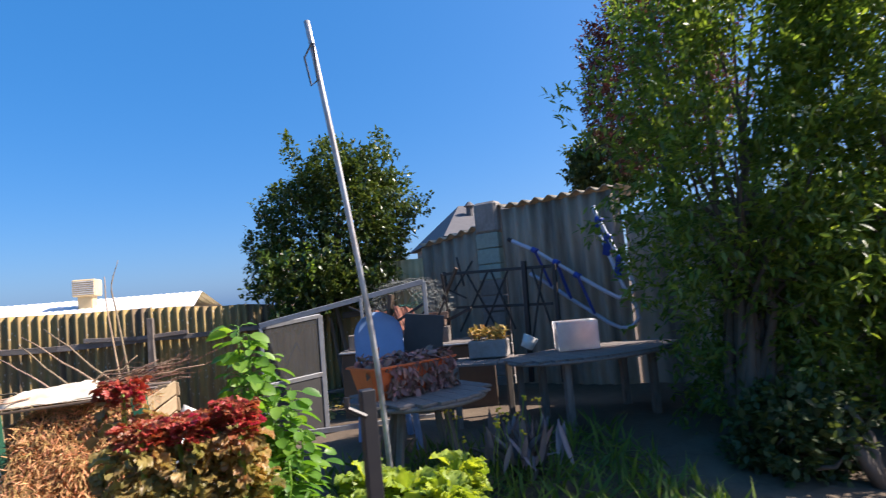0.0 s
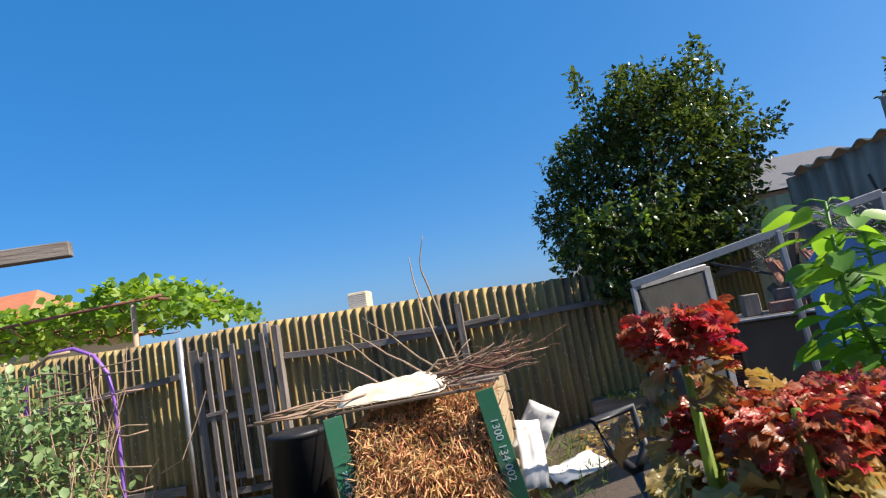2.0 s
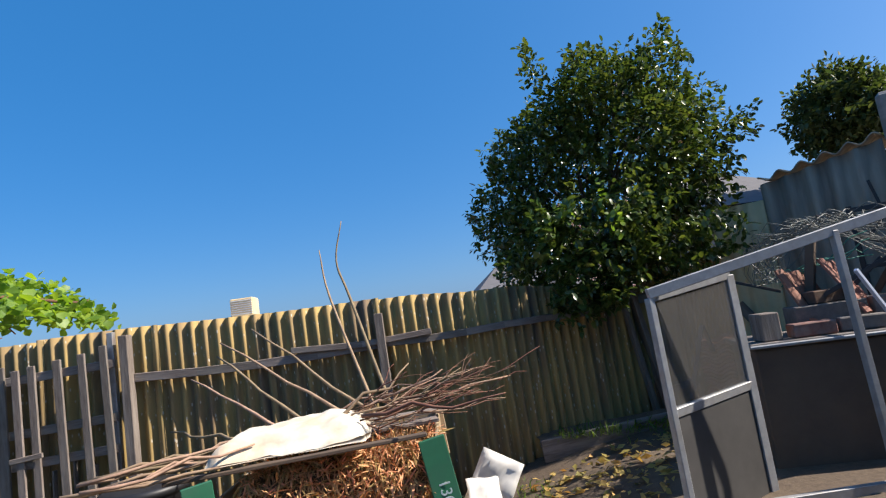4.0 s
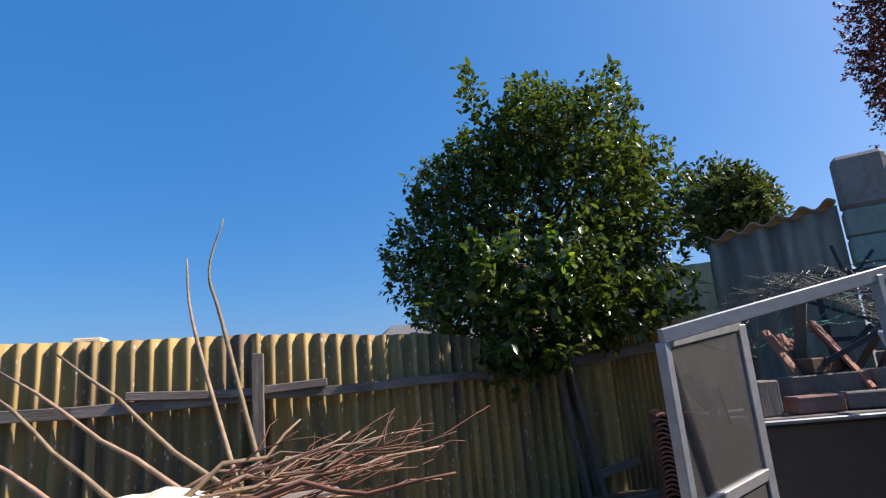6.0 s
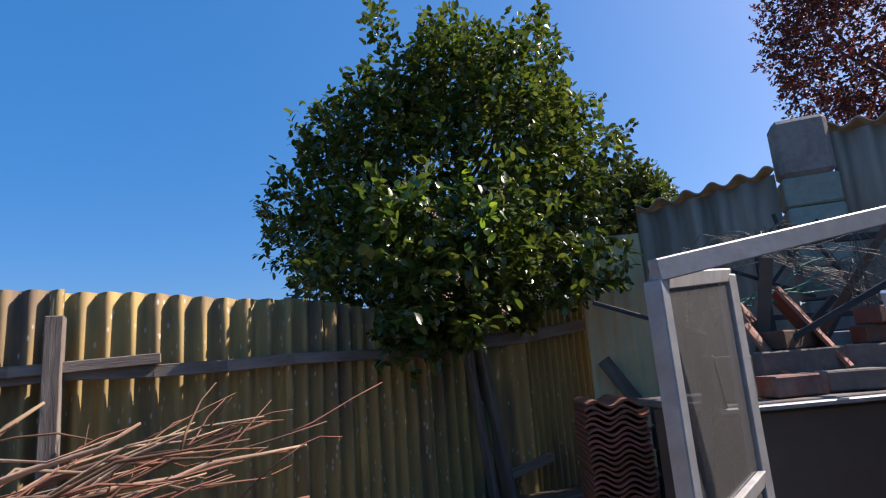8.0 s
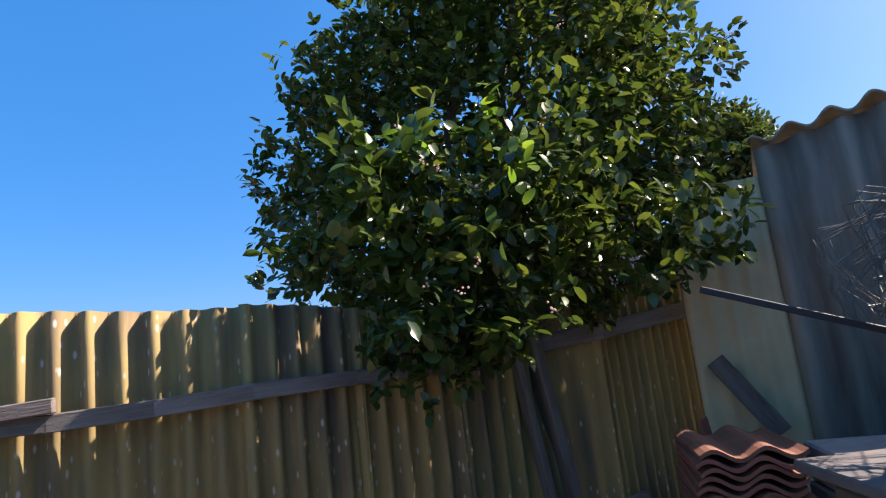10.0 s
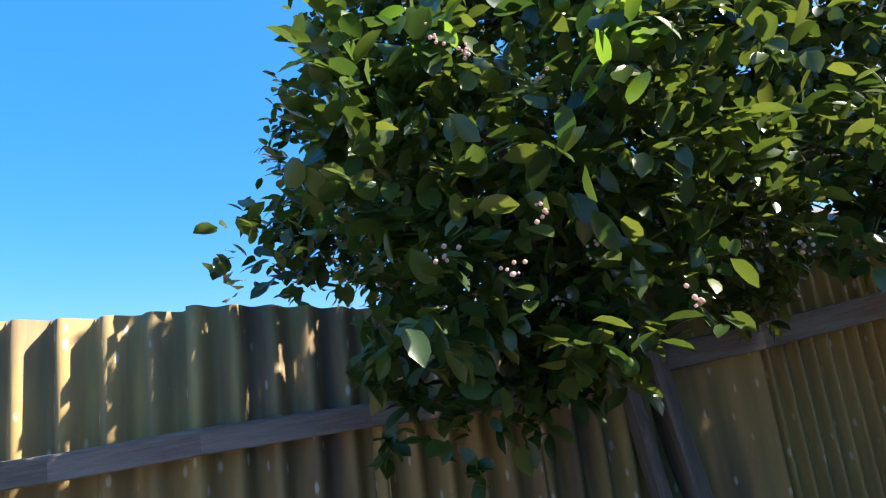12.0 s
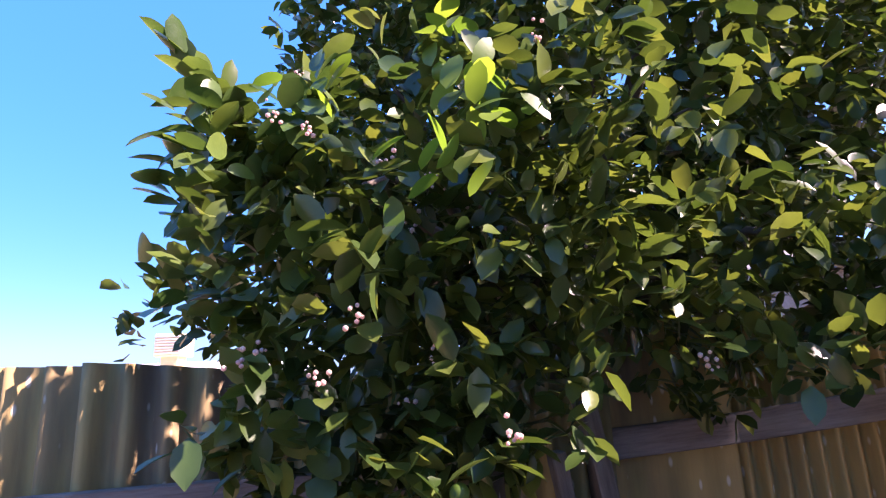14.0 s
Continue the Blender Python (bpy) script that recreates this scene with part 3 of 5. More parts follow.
M["twig"] = material("dry_twig", (0.36, 0.25, 0.15), (0.2, 0.13, 0.085), 20, 0.85, bump=0.3, vary=0.3)
M["twig_red"] = material("red_brown_twig", (0.19, 0.085, 0.045), (0.11, 0.05, 0.03), 20, 0.8, bump=0.2, vary=0.3)
M["black_plastic"] = material("black_plastic", (0.012, 0.012, 0.014), (0.02, 0.02, 0.022), 12, 0.5, bump=0.1)
M["black_metal"] = material("black_steel", (0.014, 0.014, 0.017), (0.022, 0.02, 0.02), 16, 0.5, bump=0.1)
M["purple_hose"] = material("purple_hose", (0.24, 0.1, 0.42), (0.19, 0.08, 0.34), 10, 0.45, bump=0.05)
M["orange"] = material("orange_plastic", (0.72, 0.14, 0.03), (0.6, 0.1, 0.025), 5, 0.4, bump=0.05, stain=(0.45, 0.14, 0.06), stain_scale=5)
M["blue_plastic"] = material("pale_blue_plastic", (0.2, 0.32, 0.52), (0.17, 0.28, 0.46), 5, 0.4, bump=0.05, stain=(0.14, 0.22, 0.36), stain_scale=3)
M["blue_step"] = material("blue_plastic_step", (0.02, 0.06, 0.34), (0.02, 0.05, 0.28), 5, 0.4, bump=0.05)
M["pale_tube"] = material("pale_blue_white_tube", (0.45, 0.5, 0.62), (0.38, 0.43, 0.54), 8, 0.4, bump=0.05)
M["grey_slat"] = material("grey_table_slat", (0.2, 0.17, 0.15), (0.13, 0.11, 0.1), 12, 0.8, bump=0.3, stretch=(3, 3, 3), vary=0.1)
M["rust"] = material("brown_rendered_panel", (0.11, 0.075, 0.05), (0.08, 0.055, 0.04), 6, 0.85, bump=0.2, stain=(0.15, 0.1, 0.06), stain_scale=2)
M["mesh_wire"] = material("dull_wire_netting", (0.13, 0.14, 0.13), (0.08, 0.09, 0.085), 30, 0.6, 0.3, bump=0)
M["green_net"] = material("green_twine", (0.05, 0.22, 0.15), (0.04, 0.17, 0.12), 30, 0.7, bump=0)
M["fly_screen"] = material("dusty_screen_panel", (0.055, 0.052, 0.05), (0.04, 0.038, 0.036), 8, 0.6, bump=0.05, stain=(0.1, 0.095, 0.09), stain_scale=2.5, stain_amount=0.3)
M["fly_mesh"] = material("see_through_fly_mesh", (0.07, 0.068, 0.065), (0.05, 0.048, 0.046), 8, 0.6, bump=0)
fm = M["fly_mesh"].node_tree
see, half = fm.nodes.new("ShaderNodeBsdfTransparent"), fm.nodes.new("ShaderNodeMixShader")
half.inputs[0].default_value = 0.5
fm.links.new(fm.nodes["Principled BSDF"].outputs[0], half.inputs[1])
fm.links.new(see.outputs[0], half.inputs[2])
fm.links.new(half.outputs[0], fm.nodes["Material Output"].inputs[0])
M["cardboard"] = material("pale_board", (0.62, 0.6, 0.56), (0.5, 0.48, 0.44), 9, 0.85, bump=0.1)
M["aloe"] = material("purple_succulent", (0.17, 0.12, 0.13), (0.24, 0.19, 0.18), 8, 0.45, bump=0.05, island=0.3)
M["yellow"] = material("yellow_petal", (0.7, 0.5, 0.02), (0.6, 0.42, 0.02), 20, 0.6, bump=0)
M["brick_dark"] = material("dirty_dark_brick", (0.16, 0.07, 0.045), (0.09, 0.05, 0.04), 14, 0.9, bump=0.5, stain=(0.2, 0.17, 0.14), stain_scale=8, stain_amount=0.5, vary=0.3)
M["yellow_leaf"] = material("yellowed_leaf", (0.42, 0.32, 0.08), (0.3, 0.2, 0.06), 12, 0.7, bump=0, island=0.4, through=0.2)
M["pea_leaf"] = material("pea_leaf", (0.14, 0.22, 0.08), (0.2, 0.28, 0.11), 9, 0.5, bump=0, island=0.35, through=0.3)
M["cream_wall"] = material("cream_shed_boards", (0.6, 0.5, 0.3), (0.54, 0.45, 0.27), 5, 0.7, bump=0.05)
M["roof_orange"] = material("orange_tile_roof", (0.5, 0.17, 0.07), (0.4, 0.13, 0.06), 3, 0.8, bump=0.2)

build_citrus()
foliage_tree("plum_tree", (7.5, 5.9, 0), (7.5, 5.9, 4.75), (1.25, 1.2, 1.7), 5200, (0.05, 0.028), "leaf_plum", "dark purple-leaved plum tree behind the wall", 5)
foliage_tree("round_tree", (11.2, 14.0, 0), (11.25, 14.0, 5.15), (1.3, 1.3, 1.25), 1100, (0.16, 0.09), "leaf_far", "distant round-headed dark green tree", 6)
foliage_tree("tall_shrub", (5.1, 2.0, 0.3), (5.6, 2.05, 2.6), (1.35, 0.95, 2.3), 4000, (0.085, 0.026), "leaf_willow", "tall shaded shrub with narrow green leaves", 8, stems=5, per=9, spread=0.45)

foliage_tree("tall_shrub", (6.5, 1.7, 0.3), (6.5, 1.7, 2.4), (1.1, 0.9, 2.3), 3000, (0.085, 0.026), "leaf_willow", "tall dense shrub with narrow leaves by the wall", 12, stems=4, per=9, spread=0.4)
foliage_tree("low_shrub", (5.0, 1.5, 0.25), (5.0, 1.5, 0.55), (0.5, 0.4, 0.36), 420, (0.07, 0.04), "leaf_far", "low shaded green bush under the tall shrub", 13, stems=3)


# houses behind the fence
def build_houses():
    e = thing("house", (-4.5, 19, 0), "pale metal-roofed house behind the fence", "house")
    bm = bmesh.new()
    box(bm, (6.0, 5.0, 2.05), pose(-4.4, 19, 0.92))
    part("wall", bm, "cream_wall", e)
    verts, faces = [], []
    n = 60
    for i in range(n + 1):
        x = -7.6 + 6.3 * i / n
        z = 0.02 * (i % 2)
        verts += [(x, 15.8, 1.95 + z), (x - (x + 4.4) * 0.06, 18.6, 2.5 + z), (x, 22.2, 1.95 + z)]
    for i in range(n):
        b = i * 3
        faces += [(b, b + 3, b + 4, b + 1), (b + 1, b + 4, b + 5, b + 2)]
    raw("roof", verts, faces, "roof_white", e)
    c = thing("roof_cooler", (-4.45, 17.2, 2.6), "beige evaporative cooler on the metal roof", "cooler")
    bm = bmesh.new()
    box(bm, (0.62, 0.6, 0.5), pose(-4.45, 17.2, 2.8), 0.03)
    part("body", bm, "cream", c)
    for i in range(7):
        bm = bmesh.new()
        box(bm, (0.56, 0.02, 0.03), pose(-4.45, 16.892, 2.62 + i * 0.06, 25))
        part("slat", bm, "cardboard", c)
    bm = bmesh.new()
    box(bm, (0.4, 0.4, 0.5), pose(-4.45, 17.2, 2.34), 0.02)
    part("duct", bm, "cream", c)
    for name, cx, cy, wx, wy, ze, zr in (("house", 3.9, 17.5, 4.6, 6.0, 2.0, 3.0), ("house", 8.7, 17.5, 5.5, 6.0, 3.4, 4.75)):
        h = thing(name, (cx, cy, 0), "grey-roofed house beyond the yard" if ze < 3 else "grey tiled house roof above the shed wall", "house")
        bm = bmesh.new()
        box(bm, (wx - 0.6, wy - 0.6, ze), pose(cx, cy, ze / 2))
        part("wall", bm, "block", h)
        raw("roof", [(cx - wx / 2, cy - wy / 2, ze), (cx + wx / 2, cy - wy / 2, ze), (cx + wx / 2, cy + wy / 2, ze), (cx - wx / 2, cy + wy / 2, ze), (cx - wx / 4, cy, zr), (cx + wx / 4, cy, zr)],
            [(0, 1, 5, 4), (2, 3, 4, 5), (1, 2, 5), (3, 0, 4)], "roof_grey", h)
    bm = bmesh.new()
    tube(bm, [(7.4, 16.4, 4.0), (7.4, 16.4, 4.55)], 0.12, 10)
    tube(bm, [(7.4, 16.4, 4.55), (7.4, 16.4, 4.7)], [0.2, 0.05], 10)
    tagged(part("roof_vent", bm, "roof_grey"), "small round vent on the grey roof", "vent")
    # low neighbouring shed with cream boards and an orange roof beyond
    s = thing("shed", (-8.3, 7.6, 0), "low cream shed with a metal roof edge", "shed")
    bm = bmesh.new()
    box(bm, (2.2, 1.6, 2.1), pose(-8.4, 7.6, 1.05))
    part("wall", bm, "cream_wall", s)
    corrugated("roof_edge", (-9.6, 6.75), (-6.9, 6.75), 2.1, 2.2, "galv", s, pitch=0.08, depth=0.015)
    o = thing("house", (-12.5, 13, 0), "house with an orange tiled roof in the distance", "house")
    bm = bmesh.new()
    box(bm, (4, 4, 2.8), pose(-12.5, 13, 1.4))
    part("wall", bm, "cream_wall", o)
    raw("roof", [(-15, 10.6, 2.8), (-10, 10.6, 2.8), (-10, 15.4, 2.8), (-15, 15.4, 2.8), (-13.2, 13, 4.3), (-11.8, 13, 4.3)], [(0, 1, 5, 4), (2, 3, 4, 5), (1, 2, 5), (3, 0, 4)], "roof_orange", o)


build_houses()


# grapevine on a pipe pergola behind the fence
def build_vine():
    rng = np.random.default_rng(3)
    e = thing("vine_pergola", (-5.8, 8.5, 0), "rusty pipe pergola covered with bright green grapevine", "pergola")
    for pts in ([(-7.4, 7.5, 2.62), (-4.5, 7.5, 2.65)], [(-7.4, 9.6, 2.62), (-4.4, 9.6, 2.62)], [(-7.4, 7.5, 2.62), (-7.4, 9.6, 2.62)], [(-4.6, 7.5, 2.62), (-4.5, 9.6, 2.6)]):
        pole("pipe", pts, 0.024, "twig_red", e)
    for x in (-7.3, -4.97):
        pole("post", [(x, 7.5, 0), (x, 7.5, 2.62)], 0.04, "raw_wood", e)
    bm = bmesh.new()
    for i in range(46):
        a = (rng.uniform(-8.5, -4.9), rng.uniform(7.5, 9.6), rng.uniform(2.3, 2.62))
        b = (a[0] + rng.uniform(-1.4, 0.7), a[1] + rng.uniform(-0.9, 0.9), rng.uniform(2.25, 2.6))
        tube(bm, wobbly(a, b, 0.12, 5, i), 0.01, 5)
    part("cane", bm, "twig_red", e, smooth=True)
    n = 3300
    x = rng.uniform(-9.2, -4.1, n)
    ridge = 2.62 + 0.28 * np.array([noise.noise(Vector((v * 1.1, 0.3, 0))) + 0.7 * noise.noise(Vector((v * 3.7, 2.3, 0))) for v in x])
    ridge = np.where(x > -4.9, ridge - 0.5 * (x + 4.9), ridge)
    z = np.where(rng.random(n) < 0.75, ridge + rng.uniform(0.0, 0.25, n), rng.uniform(2.3, 2.6, n))
    places = np.stack([x, rng.uniform(7.5, 9.9, n), z], 1)
    ways = rng.normal(0, 1, (n, 3)) + [0, -0.3, 0]
    pts, faces = scatter_leaves(places, ways, leaf_shape(0.13, 0.14, 0.2, 0.2, 3), rng.uniform(0.6, 1.3, n), rng)
    quads("vine_leaves", pts, faces, "leaf_vine", e)


build_vine()


# lattice gate, pipe post
def build_gate():
    e = thing("lattice_gate", (-2.6, 5.88, 0), "weathered grey timber lattice gate against the fence", "gate")
    for x, w, z0, z1, d in ((-3.02, 0.11, 0.02, 1.7, 0), (-2.87, 0.06, 0.03, 1.66, 0.02), (-2.76, 0.06, 0.03, 1.68, 0.0), (-2.56, 0.065, 0.25, 1.7, 0.0), (-2.37, 0.06, 0.2, 1.72, 0.0), (-2.2, 0.06, 0.3, 1.76, 0)):
        plank("slat", (x + 0.02, 5.85 - d, z0), (x - 0.02, 5.85 - d, z1), w, 0.022, "wood", e, roll=90)
    for i in range(4):
        x = -2.67 + 0.16 * i
        plank("slat", (x, 5.9, 0.15), (x, 5.9, 0.85 + 0.1 * (i % 2)), 0.05, 0.015, "wood", e, roll=90)
    for z in (1.58, 1.16, 0.92, 0.28, 0.12):
        plank("rail", (-3.0, 5.875, z), (-2.15, 5.875, z + 0.03), 0.022, 0.07, "wood", e)
    plank("latch", (-2.95, 5.82, 0.97), (-2.7, 5.82, 0.99), 0.02, 0.04, "wood", e)
    p = pole("pipe_post", [(-3.19, 5.88, -0.02), (-3.2, 5.87, 0.9), (-3.21, 5.86, 1.87)], 0.036, "galv", None)
    tagged(p, "pale galvanised pipe post beside the gate", "post")


build_gate()


# compost bay with straw, sack and brushwood on top
def blades(name, centres, ways, length, width, mat, parent=None, label="", kind="", seed=1):
    rng = np.random.default_rng(seed)
    pts, faces = scatter_leaves(np.array(centres), np.array(ways), leaf_shape(length, width, 0.2, 0.25, 2), rng.uniform(0.5, 1.4, len(centres)), rng)
    return quads(name, pts, faces, mat, parent, label, kind=kind)


def lettering(text, m, size, parent):
    """Letters as a thin mesh, by the pose m."""
    curve = bpy.data.curves.new("lettering", "FONT")
    curve.body, curve.size, curve.extrude, curve.align_x, curve.align_y = text, size, 0.001, "CENTER", "CENTER"
    temp = new("lettering", curve)
    me = bpy.data.meshes.new_from_object(temp.evaluated_get(bpy.context.evaluated_depsgraph_get()))
    bpy.data.objects.remove(temp)
    me.transform(m)
    return link("lettering", me, "white_paint", parent, "white painted numbers")


def build_compost():
    rng = np.random.default_rng(21)
    e = thing("compost_bay", (-0.2, 4.3, 0), "compost bay of green painted boards and pale timber sides", "compost bin")
    lean = ((-0.72, 3.96, 0.0), (-0.8, 3.92, 0.97), "1300 134 002", 0), ((0.42, 4.12, 0.12), (0.3, 4.1, 0.98), "1300 134 002", 180)
    for a, b, text, turn in lean:
        board = plank("board", a, b, 0.135, 0.025, "green_paint", e, roll=90, bevel=0.003)
        up = (Vector(b) - Vector(a)).normalized()
        out = Vector((0, -1, 0))
        side = up.cross(out).normalized()
        m = Matrix((up, side, up.cross(side))).transposed().to_4x4()
        if m.to_3x3() @ Vector((0, 0, 1)) @ out < 0:
            m = Matrix((-up, side, (-up).cross(side))).transposed().to_4x4()
        spot = Vector(a).lerp(Vector(b), 0.38 if turn == 0 else 0.5) + out * 0.0165
        lettering(text, Matrix.Translation(spot) @ m @ Matrix.Rotation(radians(180 if turn == 0 else 0), 4, "Z"), 0.082, board)
    for k in range(5):
        z = 0.1 + 0.17 * k
        plank("side_board", (-0.72 - 0.012 * k, 3.96, z), (-0.78, 5.25, z), 0.02, 0.15, "raw_wood", e)
        plank("side_board", (0.4 - 0.02 * k, 4.14, z + 0.08), (0.36, 5.3, z + 0.12), 0.02, 0.15, "raw_wood", e)
        plank("back_board", (-0.8, 5.28, z), (0.4, 5.3, z + 0.1), 0.02, 0.15, "raw_wood", e)
    plank("lid_board", (-0.98, 4.0, 0.98), (0.28, 4.12, 1.0), 0.05, 0.02, "rust", e)
    plank("lid_board", (-1.0, 4.4, 0.99), (0.35, 4.55, 1.0), 0.12, 0.02, "wood", e, roll=0)
    plank("lid_board", (-1.0, 4.75, 1.0), (0.4, 4.9, 1.0), 0.12, 0.02, "wood", e, roll=0)
    # heap: a dark sheet whose colour gives the shade between the straws
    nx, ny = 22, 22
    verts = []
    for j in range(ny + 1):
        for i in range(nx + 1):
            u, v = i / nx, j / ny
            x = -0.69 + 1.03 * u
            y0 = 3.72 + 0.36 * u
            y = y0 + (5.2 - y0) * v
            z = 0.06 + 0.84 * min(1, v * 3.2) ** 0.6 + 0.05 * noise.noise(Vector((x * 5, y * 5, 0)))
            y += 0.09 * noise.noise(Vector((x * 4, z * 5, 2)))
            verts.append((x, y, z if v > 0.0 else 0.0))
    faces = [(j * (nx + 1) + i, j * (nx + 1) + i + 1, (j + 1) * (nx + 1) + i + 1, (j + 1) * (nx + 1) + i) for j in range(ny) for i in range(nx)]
    heap = raw("mulch", verts, faces, "straw_shade", smooth=True)
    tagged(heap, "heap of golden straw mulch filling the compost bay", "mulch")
    c, w = [], []
    for i in range(8000):
        u, v = rng.random(), rng.random() ** 1.6 * 0.55
        x = -0.67 + 0.99 * u
        y0 = 3.7 + 0.36 * u
        z = 0.06 + 0.84 * min(1, v * 3.2) ** 0.6
        c.append((x, y0 + (5.2 - y0) * v - rng.uniform(0, 0.05) + 0.09 * noise.noise(Vector((x * 4, z * 5, 2))), z + rng.uniform(-0.02, 0.05)))
        w.append(rng.normal(0, 1, 3) + [0, -0.5, -0.2])
    for i in range(500):
        x = rng.uniform(-0.75, 0.5)
        c.append((x, 3.62 + 0.3 * (x + 0.7) + rng.normal(0, 0.1), 0.04 + height(x, 3.8)))
        w.append(rng.normal(0, 1, 3) * [1, 1, 0.2])
    blades("straw", c, w, 0.095, 0.01, "straw", heap, kind="stuff", seed=2)
    # folded canvas
    nx, ny = 30, 16
    verts = []
    for side in (1, 0):
        for j in range(ny + 1):
            for i in range(nx + 1):
                u, v = i / nx, j / ny
                x = -0.8 + 0.78 * u
                y = 4.02 + 0.46 * v + 0.08 * u
                edge = min(1, 6 * min(u, 1 - u, v, 1 - v))
                z = 1.015 + (0.1 * edge ** 0.5 + 0.035 * noise.noise(Vector((x * 4, y * 4, 1))) + 0.02 * noise.noise(Vector((x * 11, y * 9, 3))) + 0.03 * u) * side
                verts.append((x + 0.03 * noise.noise(Vector((y * 6, 0, 5))), y + 0.04 * noise.noise(Vector((x * 5, 2, 5))), z))
    w1 = nx + 1
    half = w1 * (ny + 1)
    faces = []
    for j in range(ny):
        for i in range(nx):
            q = j * w1 + i
            faces += [(q, q + 1, q + w1 + 1, q + w1), (q + half, q + half + w1, q + half + w1 + 1, q + half + 1)]
    for i in range(nx):
        for q in (i, ny * w1 + i):
            faces.append((q, q + 1, q + 1 + half, q + half))
    for j in range(ny):
        for q in (j * w1, j * w1 + nx):
            faces.append((q, q + w1, q + w1 + half, q + half))
    tagged(raw("canvas_sack", verts, faces, "canvas", smooth=True), "folded cream canvas sack lying on the boards", "sack")
    # brushwood
    b = thing("brushwood", (0.1, 4.9, 1.0), "pile of pruned branches and thin red-brown twigs", "branches")
    tall = (((0.1, 4.6, 1.05), (-0.12, 5.0, 1.8), (-0.2, 5.14, 2.08), (-0.14, 5.2, 2.37)), ((0.0, 4.65, 1.05), (-0.3, 5.3, 1.85), (-0.36, 5.45, 2.22)))
    for k, pts in enumerate(tall):
        curve = rounded(pts)
        pole("branch", curve, [0.012 - 0.009 * i / len(curve) + 0.0012 * (i % 4 == 0) for i in range(len(curve))], "twig", b, seg=6)
    for k, (x, z, x1) in enumerate(((-1.35, 1.5, -0.75), (-1.18, 1.62, -0.6), (-1.15, 1.7, -0.35), (-0.95, 1.76, -0.22), (-1.5, 1.2, -1.0))):
        pole("branch", wobbly((x1 + 0.25, 4.5, 1.06), (x + 0.2, 4.85, z - 0.08), 0.02, 6, k), [0.011, 0.011, 0.01, 0.009, 0.008, 0.007, 0.005], "twig", b, seg=6)
    for k in range(26):
        a = Vector((rng.uniform(-0.35, 0.1), rng.uniform(4.15, 4.7), 1.03 + rng.uniform(0, 0.1)))
        ang = rng.uniform(-0.5, 0.35)
        ln = rng.uniform(0.35, 0.85)
        z1 = rng.uniform(-0.03, 0.2) + (0.1 if k % 7 == 0 else 0)
        pts = wobbly(a, a + Vector((math.cos(ang) * ln, math.sin(ang) * ln, z1)), 0.04, 6, 50 + k)
        r = 0.011 if k % 5 == 0 else 0.0055
        pole("branch", pts, [r, r, r * 0.9, r * 0.8, r * 0.7, r * 0.5, r * 0.3], "twig_red" if k % 3 == 1 else "twig", b, seg=5)
        if k % 2:
            for j in range(4):
                bm = bmesh.new()
                s = pts[2 + j % 4]
                tube(bm, wobbly(s, s + Vector((rng.uniform(0.05, 0.3), rng.uniform(-0.1, 0.15), rng.uniform(-0.02, 0.12))), 0.02, 3, k * 9 + j), [0.003, 0.0025, 0.002, 0.001], 4)
                part("twig", bm, "twig_red", b, smooth=True)
    for k in range(14):
        a = Vector((-1.3 + rng.uniform(-0.1, 0.2), 3.85 + rng.uniform(-0.1, 0.25), 1.0 + rng.uniform(0, 0.06)))
        pole("branch", wobbly(a, a + Vector((rng.uniform(0.5, 0.9), 0.3, rng.uniform(-0.02, 0.08))), 0.03, 5, 200 + k), [0.009, 0.009, 0.008, 0.008, 0.007, 0.005], "twig", b, seg=5)
    # pale boards and cloth beside the bay
    for k, (m, sz) in enumerate(((pose(0.55, 4.3, 0.45, 62, 10, 20), (0.2, 0.5, 0.006)), (pose(0.85, 4.35, 0.3, 5, -6, 30), (0.45, 0.34, 0.008)), (pose(0.58, 4.5, 0.55, 75, 30, -10), (0.25, 0.45, 0.006)))):
        bm = bmesh.new()
        bmesh.ops.create_grid(bm, x_segments=8, y_segments=8, size=0.5)
        for v in bm.verts:
            v.co = Vector((v.co.x * sz[0], v.co.y * sz[1], 0.05 * noise.noise(Vector((v.co.x * 4, v.co.y * 4, k)))))
        bmesh.ops.solidify(bm, geom=list(bm.faces), thickness=sz[2])
        bmesh.ops.transform(bm, matrix=m, verts=bm.verts)
        tagged(part("cardboard_sheet", bm, "cardboard", smooth=True), "crumpled pale sheet leaning beside the compost bay", "cardboard")
    # black bin
    bm = bmesh.new()
    tube(bm, [(-1.72, 5.35, 0.0), (-1.72, 5.35, 0.68), (-1.72, 5.35, 0.69), (-1.72, 5.35, 0.73), (-1.72, 5.35, 0.74)], [0.31, 0.27, 0.29, 0.29, 0.25], 28)
    tagged(part("compost_drum", bm, "black_plastic", smooth=True), "black plastic compost drum with a lid", "bin")


build_compost()


